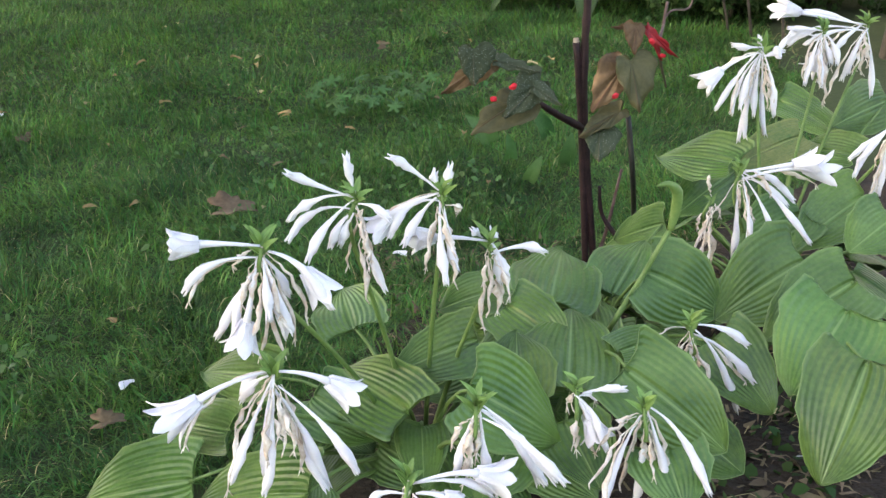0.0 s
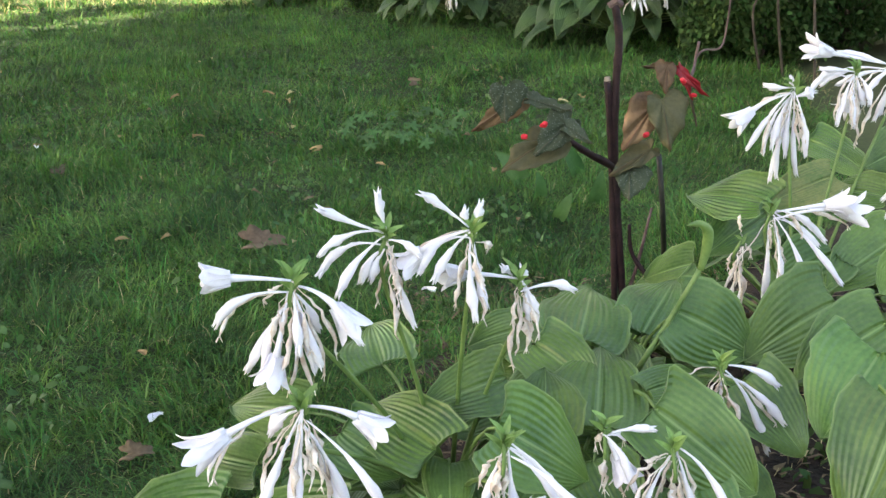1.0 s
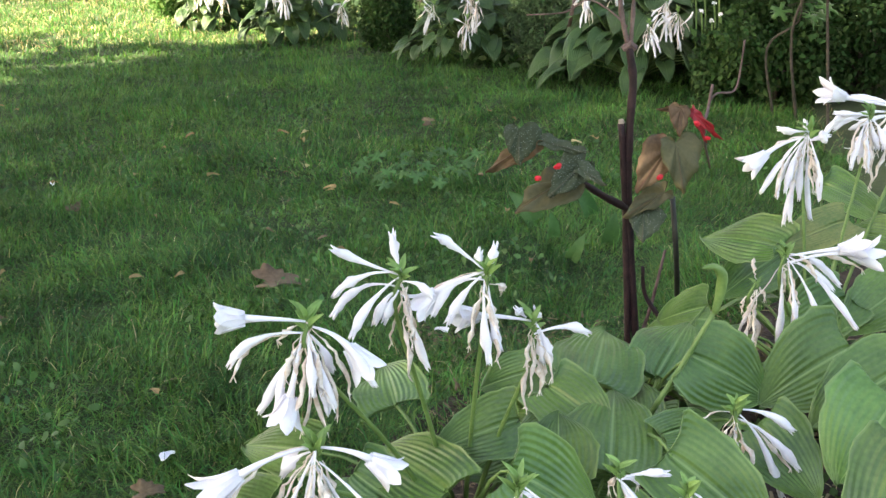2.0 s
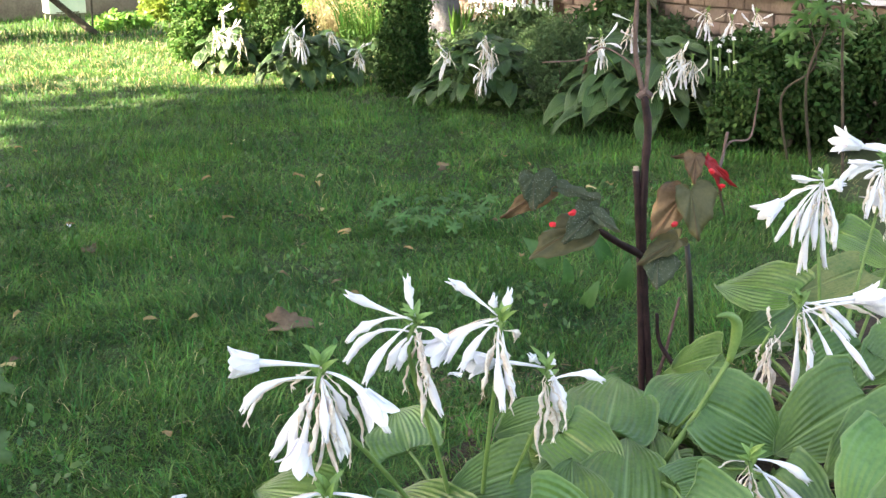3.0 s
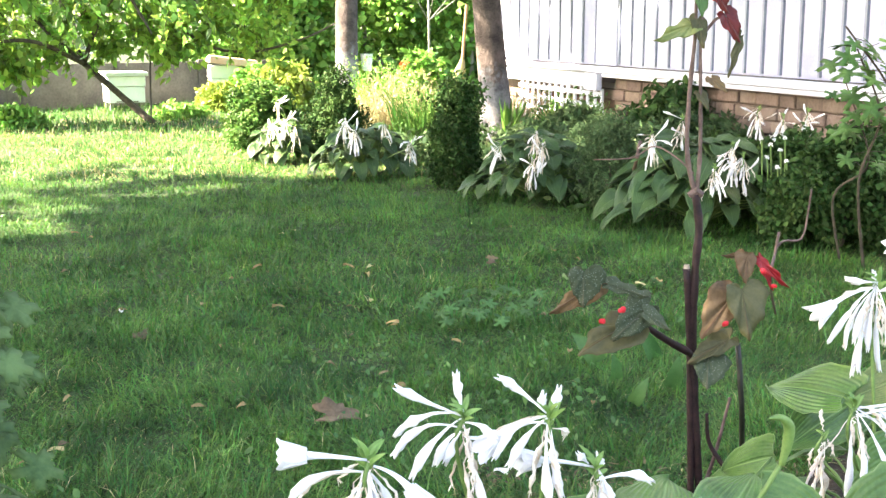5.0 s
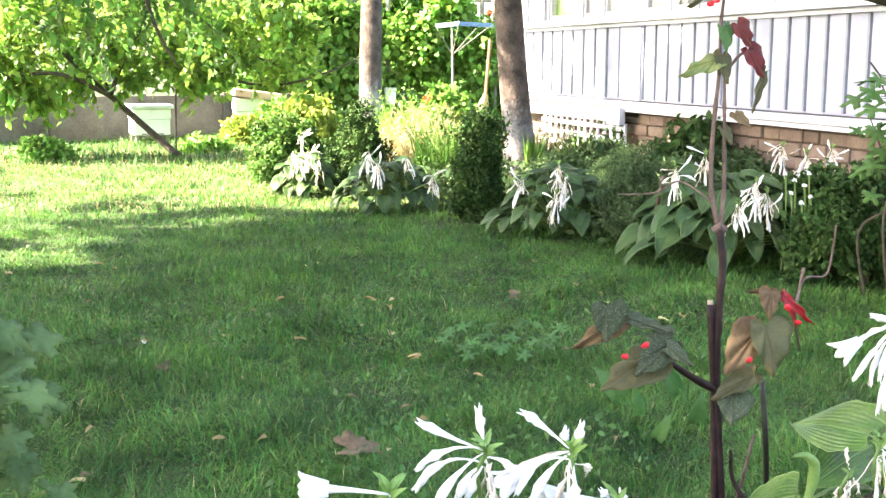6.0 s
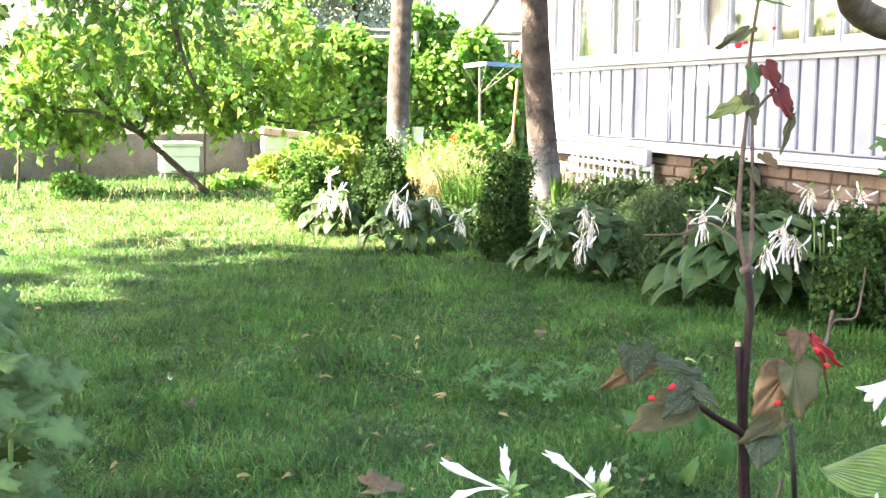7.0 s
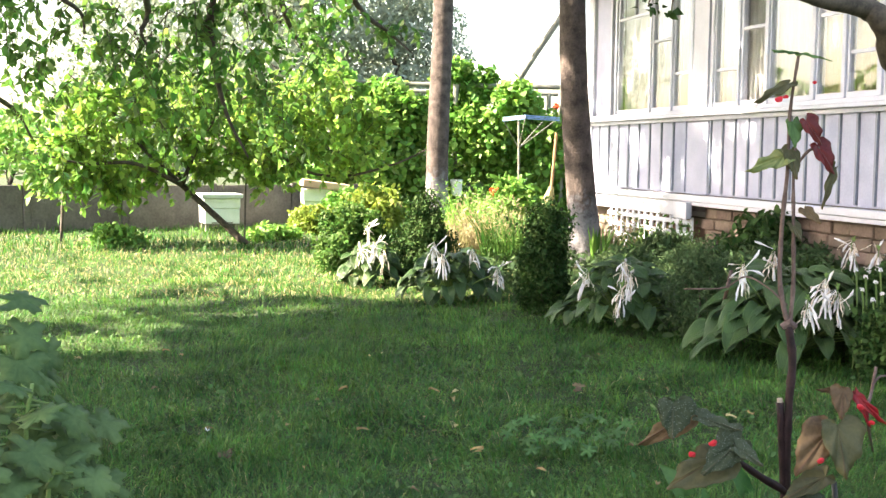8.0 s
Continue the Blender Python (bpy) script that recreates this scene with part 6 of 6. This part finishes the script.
wing(((0.881, 3.080, 1.136), (0.902, 3.050, 1.095), 0.04), M_BEGONIA, (0.4, -0.9, 0.2), seed=26)


def bloom(c, r, seed):
    rnd = random.Random(seed)
    bm = bmesh.new()
    for i in range(5):
        d = Vector((rnd.uniform(-1, 1), -0.5, rnd.uniform(-1, 0.6))).normalized()
        o = Vector(c) + d * r * 0.3
        bmesh.ops.create_icosphere(bm, subdivisions=2, radius=r * 0.5, matrix=Matrix.Translation(o) @ Matrix.Diagonal((1, 0.5, 0.8, 1)))
    smooth(part("bloom", bm, M_BLOOM, bg, "small red blossom"))


for i, (c, r) in enumerate((((0.920, 2.900, 0.572), 0.014), ((0.616, 2.930, 0.575), 0.013), ((0.665, 2.930, 0.604), 0.015), ((1.027, 2.940, 0.697), 0.014), ((0.827, 3.040, 1.446), 0.014), ((0.844, 3.040, 1.451), 0.01), ((0.921, 3.060, 1.489), 0.008), ((1.057, 2.940, 0.659), 0.012))):
    bloom(c, r, i)
rod("support_stake", "thin dark stake beside the begonia canes", "stake", [(1.135, 3.353, 0.000), (1.041, 3.100, 0.280), (1.022, 3.100, 0.465)], 0.008, M_STAKE)
rod("dead_twig", "bare forked grey twig beside the begonia", "twig", [(1.929, 5.339, 0.000), (1.173, 3.300, 0.588), (1.182, 3.300, 0.669), (1.191, 3.300, 0.733)], 0.0045, M_CANE_PALE)
rod("dead_twig", "thin bent grey twig beside the begonia", "twig", [(1.184, 3.300, 0.685), (1.213, 3.320, 0.704), (1.272, 3.340, 0.707), (1.287, 3.340, 0.783), (1.293, 3.340, 0.849)], 0.003, M_CANE_PALE)
rod("prop_stick", "short reddish wooden stick in the border", "stake", [(2.083, 9.085, 0.000), (1.852, 7.900, 0.412), (1.880, 7.900, 0.561)], 0.013, M_CANE_PALE)


# ---------- lobed leaves: chrysanthemum and the maple-like shrub ----------
def lobed_bm(base, tip, width, face, lobes=5, deep=0.4, seed=0, fold=0.15):
    B, T = Vector(base), Vector(tip)
    ax = T - B
    L = ax.length
    ax.normalize()
    f = Vector(face)
    f = (f - ax * f.dot(ax)).normalized()
    sd = ax.cross(f)
    rnd = random.Random(seed)
    bm = bmesh.new()
    n = 44
    rim, mid = [], []
    c0 = bm.verts.new(B + ax * L * 0.45 + f * L * 0.02)
    for k in range(n):
        a = 2 * math.pi * k / n
        r = 1 - deep * (0.5 - 0.5 * math.cos(a * lobes)) ** 1.0 - 0.12 * math.cos(a * lobes * 3 + 0.5) * rnd.uniform(0.6, 1.3)
        if abs(a - math.pi) < 0.35:
            r *= 0.55
        x, y = math.cos(a) * r, math.sin(a) * r
        h = -fold * abs(y) * width * 0.4 - 0.12 * L * max(0, x) ** 2 + rnd.uniform(-0.012, 0.012) * L
        rim.append(bm.verts.new(B + ax * (L * 0.45 + x * L * 0.55) + sd * (y * width * 0.55) + f * h))
        mid.append(bm.verts.new(B + ax * (L * 0.45 + x * L * 0.27) + sd * (y * width * 0.27) + f * (h * 0.3 + 0.02 * L * math.cos(a * lobes))))
    for k in range(n):
        j = (k + 1) % n
        bm.faces.new((mid[k], rim[k], rim[j], mid[j]))
        bm.faces.new((c0, mid[k], mid[j]))
    return bm


def leafy_stem(name, label, category, pts, r, leaves, material, stalk, L, lobes, deep, seed, spread=1.0, low=0.15):
    t = thing(name, label, category, at=pts[0])
    p = spline(pts, 6)
    smooth(part("stem", tube(bmesh.new(), p, taper(len(p), r, r * 0.5), 8), stalk, t))
    rnd = random.Random(seed)
    for i in range(leaves):
        u = low + (1 - low) * (i + 0.5) / leaves
        o = p[min(len(p) - 1, int(u * (len(p) - 1)))]
        a = i * 2.4 + rnd.uniform(-0.4, 0.4)
        d = Vector((math.cos(a), math.sin(a) * 0.8, rnd.uniform(-0.3, 0.5))).normalized()
        b = o + d * L * 0.35 * spread
        e = b + (d + Vector((0, 0, -0.4))).normalized() * L * rnd.uniform(0.75, 1.2)
        ob = smooth(part("leaf", lobed_bm(b, e, L * rnd.uniform(0.75, 1.0), (0.15, -0.45, 0.85 - 0.5 * rnd.random()), lobes, deep, seed * 50 + i), material, t))
        ob.modifiers.new("thick", "SOLIDIFY").thickness = 0.0008
        smooth(part("leaf_stalk", tube(bmesh.new(), [o, b + d * L * 0.03], [0.0022, 0.0015], 5), stalk, ob))
    return t


MUM = "chrysanthemum stem with grey-green lobed leaves"
leafy_stem("chrysanthemum", MUM, "chrysanthemum", [(-0.795, 1.95, 0), (-0.745, 1.95, 0.5), (-0.736, 1.950, 0.926), (-0.752, 1.950, 1.055)], 0.006, 25, M_MUM, M_STALK, 0.09, 5, 0.38, 1)
leafy_stem("chrysanthemum", MUM, "chrysanthemum", [(-0.665, 1.9, 0), (-0.645, 1.9, 0.5), (-0.657, 1.900, 0.828), (-0.646, 1.900, 0.928)], 0.006, 24, M_MUM, M_STALK, 0.09, 5, 0.38, 2)
leafy_stem("chrysanthemum", MUM, "chrysanthemum", [(-0.705, 1.75, 0), (-0.685, 1.75, 0.5), (-0.667, 1.750, 0.780), (-0.674, 1.750, 0.898)], 0.006, 24, M_MUM, M_STALK, 0.09, 5, 0.38, 3)
leafy_stem("chrysanthemum", MUM, "chrysanthemum", [(-0.605, 1.85, 0), (-0.595, 1.85, 0.4), (-0.607, 1.850, 0.734), (-0.597, 1.850, 0.806)], 0.006, 9, M_MUM, M_STALK, 0.08, 5, 0.35, 4)
leafy_stem("chrysanthemum", MUM, "chrysanthemum", [(-0.845, 2.0, 0), (-0.845, 2.0, 0.6), (-0.828, 2.000, 0.954), (-0.835, 2.000, 1.076)], 0.006, 15, M_MUM, M_STALK, 0.09, 5, 0.38, 5)
leafy_stem("chrysanthemum", MUM, "chrysanthemum", [(-0.745, 2.1, 0), (-0.725, 2.1, 0.5), (-0.750, 2.100, 0.838), (-0.758, 2.100, 0.978)], 0.006, 22, M_MUM, M_STALK, 0.09, 5, 0.38, 11)
leafy_stem("chrysanthemum", MUM, "chrysanthemum", [(-0.625, 2.0, 0), (-0.605, 2.0, 0.45), (-0.632, 2.000, 0.766), (-0.617, 2.000, 0.871)], 0.006, 21, M_MUM, M_STALK, 0.09, 5, 0.38, 12)
MAP = "bright green maple-like shrub with pointed lobed leaves"
leafy_stem("maple_sapling", MAP, "shrub", [(2.75, 6.3, 0), (2.65, 6.2, 0.5), (2.698, 6.100, 0.852), (2.514, 6.000, 1.196)], 0.009, 18, M_MAPLE, M_TWIG, 0.15, 5, 0.6, 6, 1.6, 0.6)
leafy_stem("maple_sapling", MAP, "shrub", [(2.8, 6.0, 0), (2.75, 6.0, 0.6), (2.660, 5.900, 0.977), (2.367, 5.800, 1.307)], 0.009, 17, M_MAPLE, M_TWIG, 0.14, 5, 0.6, 7, 1.6, 0.6)
leafy_stem("maple_sapling", MAP, "shrub", [(2.7, 6.5, 0), (2.6, 6.4, 0.4), (2.741, 6.300, 0.597), (2.548, 6.200, 1.020)], 0.008, 14, M_MAPLE, M_TWIG, 0.13, 5, 0.6, 8, 1.6, 0.6)


# ---------- small plants and litter on the lawn ----------
def fallen(name, label, at, L, turn, material, seed, lobes=0, tilt=0.15):
    o = Vector(at) + Vector((0, 0, 0.042))
    d = Vector((math.cos(turn), math.sin(turn), tilt)) * L / 2
    if lobes:
        bm = lobed_bm(o - d, o + d, L * 0.8, (0.1, -0.3, 1), lobes, 0.35, seed, -0.5)
    else:
        bm = blade_bm(o - d, o + d, L * 0.38, (0.1, -0.4, 1), 0.6, 0.35, 0.06, 3, 7, 6, seed, 0.0)
    ob = smooth(part(name, bm, material, None))
    ob.modifiers.new("thick", "SOLIDIFY").thickness = 0.001
    return tagged(ob, label, "leaf", "fallen leaves on the lawn")


DL, YL, PL = "curled brown dead leaf lying on the grass", "small yellowed fallen leaf on the grass", "fallen white petal on the grass"
fallen("dead_leaf", "large flat brown dead leaf on the grass", (-0.065, 3.853, 0.000), 0.16, 0.1, M_DEAD, 1, 3, 0.02)
for i, q in enumerate(((-0.337, 2.429, 0.000), (-0.884, 4.942, 0.000), (1.106, 2.068, 0.000), (0.740, 6.450, 0.000), (-0.890, 5.004, 0.000), (0.756, 6.556, 0.000))):
    fallen("dead_leaf", DL, q, 0.075, i * 1.3, M_DEAD, i + 5, 3)
for i, q in enumerate(((-0.533, 3.993, 0.000), (0.847, 4.636, 0.000), (-0.380, 3.001, 0.000), (0.159, 5.142, 0.000), (-0.390, 3.989, 0.000), (0.063, 6.205, 0.000), (0.407, 4.810, 0.000), (-0.355, 5.486, 0.000), (0.807, 3.957, 0.000), (-1.068, 5.452, 0.000), (0.158, 5.090, 0.000), (-0.523, 6.449, 0.000), (1.530, 5.983, 0.000), (-0.040, 6.439, 0.000), (-1.054, 5.463, 0.000), (1.540, 5.946, 0.000), (-0.635, 6.137, 0.000), (0.147, 4.185, 0.000))):
    fallen("fallen_leaf", YL, q, 0.05 + 0.012 * math.sin(i * 3), 0.4 + i * 0.9, M_FALLEN, i + 20)
rnd = random.Random(91)
for i in range(34):
    y = rnd.uniform(3.2, 8.5)
    x = rnd.uniform(-0.36, 0.3) * y
    if x > 0.1 and y < 3.6 + 0.75 * x:
        continue
    fallen("fallen_leaf", YL, (x, y, 0.0), rnd.uniform(0.025, 0.055), rnd.uniform(0, 6), rnd.choice((M_FALLEN, M_FALLEN, M_STRAW, M_DEAD)), i + 200)
for i, q in enumerate(((-0.309, 2.613, 0.000), (-1.054, 5.436, 0.000), (0.411, 3.322, 0.000), (1.019, 1.972, 0.000), (1.078, 1.935, 0.000))):
    fallen("fallen_petal", PL, q, 0.055, 1.0 + i * 0.7, M_PETAL, i + 50)
rs = np.random.RandomState(77)
yy = rs.uniform(2.5, 9.5, 7000)
xx = rs.uniform(-1, 1, 7000) * (0.39 * yy + 0.3)
ok = ~in_bed(xx, yy) & (np.sin(xx * 2.3 + 1) * np.sin(yy * 1.9) > 0.1)
leaf_cloud("lawn_weeds", np.stack([xx, yy, rs.uniform(0.005, 0.05, 7000)], 1)[ok], 0.028, M_WEED, None, rs, 0.55, 0.0, "small broad-leaved weeds among the grass", "stuff")["category"] = "weeds"
t = thing("ground_elder", "low lobed green weed in the lawn", "weed", at=(0.535, 5.361, 0.000))
rnd = random.Random(61)
for i in range(26):
    a = i * 2.4
    k = math.sqrt(i / 26)
    o = Vector((0.560, 5.354, 0.000)) + Vector((math.cos(a) * 0.26 * k, math.sin(a) * 0.3 * k, rnd.uniform(0.04, 0.1)))
    smooth(part("leaf", lobed_bm(o, o + Vector((math.cos(a), math.sin(a), rnd.uniform(-0.4, 0.3))) * rnd.uniform(0.06, 0.1), 0.07, (rnd.uniform(-0.4, 0.4), -0.5, 1), 5, 0.6, i), M_WEED, t))
t = thing("broadleaf_weed", "pale green broad-leaved weed by the begonia", "weed", at=(1.098, 4.362, 0.000))
for i, (q, L) in enumerate((((0.931, 4.511, 0.000), 0.16), ((1.168, 4.554, 0.000), 0.14), ((0.958, 4.278, 0.000), 0.1), ((1.133, 4.159, 0.000), 0.12), ((0.955, 3.989, 0.000), 0.1))):
    o = Vector(q) + Vector((0, 0, 0.02))
    ob = smooth(part("leaf", blade_bm(o, o + Vector((-0.5 + 0.2 * i, -0.3, 0.75)).normalized() * L, L * 0.5, (0, -0.8, 0.5), 0.2, 0.3, 0.04, 4, 8, 8, i), M_WEED, t))


# ---------- far blossoms and hanging twigs ----------
def blossom_stem(at, head, r, material, label, seed):
    """A stem with one head of overlapping petals."""
    t = thing("garden_flower", label, "flower", "blossoms behind the border", at=at)
    H = Vector(head)
    part("stalk", tube(bmesh.new(), bend(at, (Vector(at) + H) / 2 + Vector((0.03, 0, 0.05)), H, 5), 0.006, 6), M_STALK, t)
    rs = np.random.RandomState(seed)
    leaf_cloud("petals", ball_points(rs, 60, head, (r, r, r * 0.9), 0.3), r * 0.9, material, t, rs, 0.8)


blossom_stem((-0.759, 19.000, 0.0), (-0.759, 19.000, 0.467), 0.070, M_PINK, "pink-red dahlia behind the border", 1)
blossom_stem((0.723, 18.000, 0.0), (0.723, 18.000, 0.756), 0.045, M_ORANGE, "small orange-red blossom in the bushes", 2)
blossom_stem((2.095, 23.000, 0.0), (2.095, 23.000, 2.213), 0.050, M_ORANGE, "orange-red blossom high on the vine", 3)
for i, q in enumerate(((2.523, 7.400, 0.625), (2.583, 7.400, 0.584), (2.496, 7.200, 0.529), (2.575, 7.200, 0.571), (2.635, 7.300, 0.636), (2.527, 7.100, 0.481), (2.582, 7.100, 0.515))):
    blossom_stem((q[0], q[1], 0.0), q, 0.011, M_PETAL, "tiny white aster blossoms on a thin stem", 10 + i)
for i, q in enumerate((((0.822, 5.000, 2.022), (0.828, 5.000, 1.954), (0.818, 5.000, 1.904)), ((0.927, 5.000, 2.023), (0.920, 5.000, 1.951), (0.913, 5.000, 1.888)))):
    p = spline([(1.9, 5.0, 2.05), *q], 4)
    smooth(part("hanging_twig", tube(bmesh.new(), p, taper(len(p), 0.008, 0.003), 6, 0.1, i), M_TWIG, nt))
    rs = np.random.RandomState(60 + i)
    leaf_cloud("twig_leaves", np.array(q[2]) + rs.normal(size=(9, 3)) * 0.018, 0.045, M_BOX, nt, rs, 0.6)
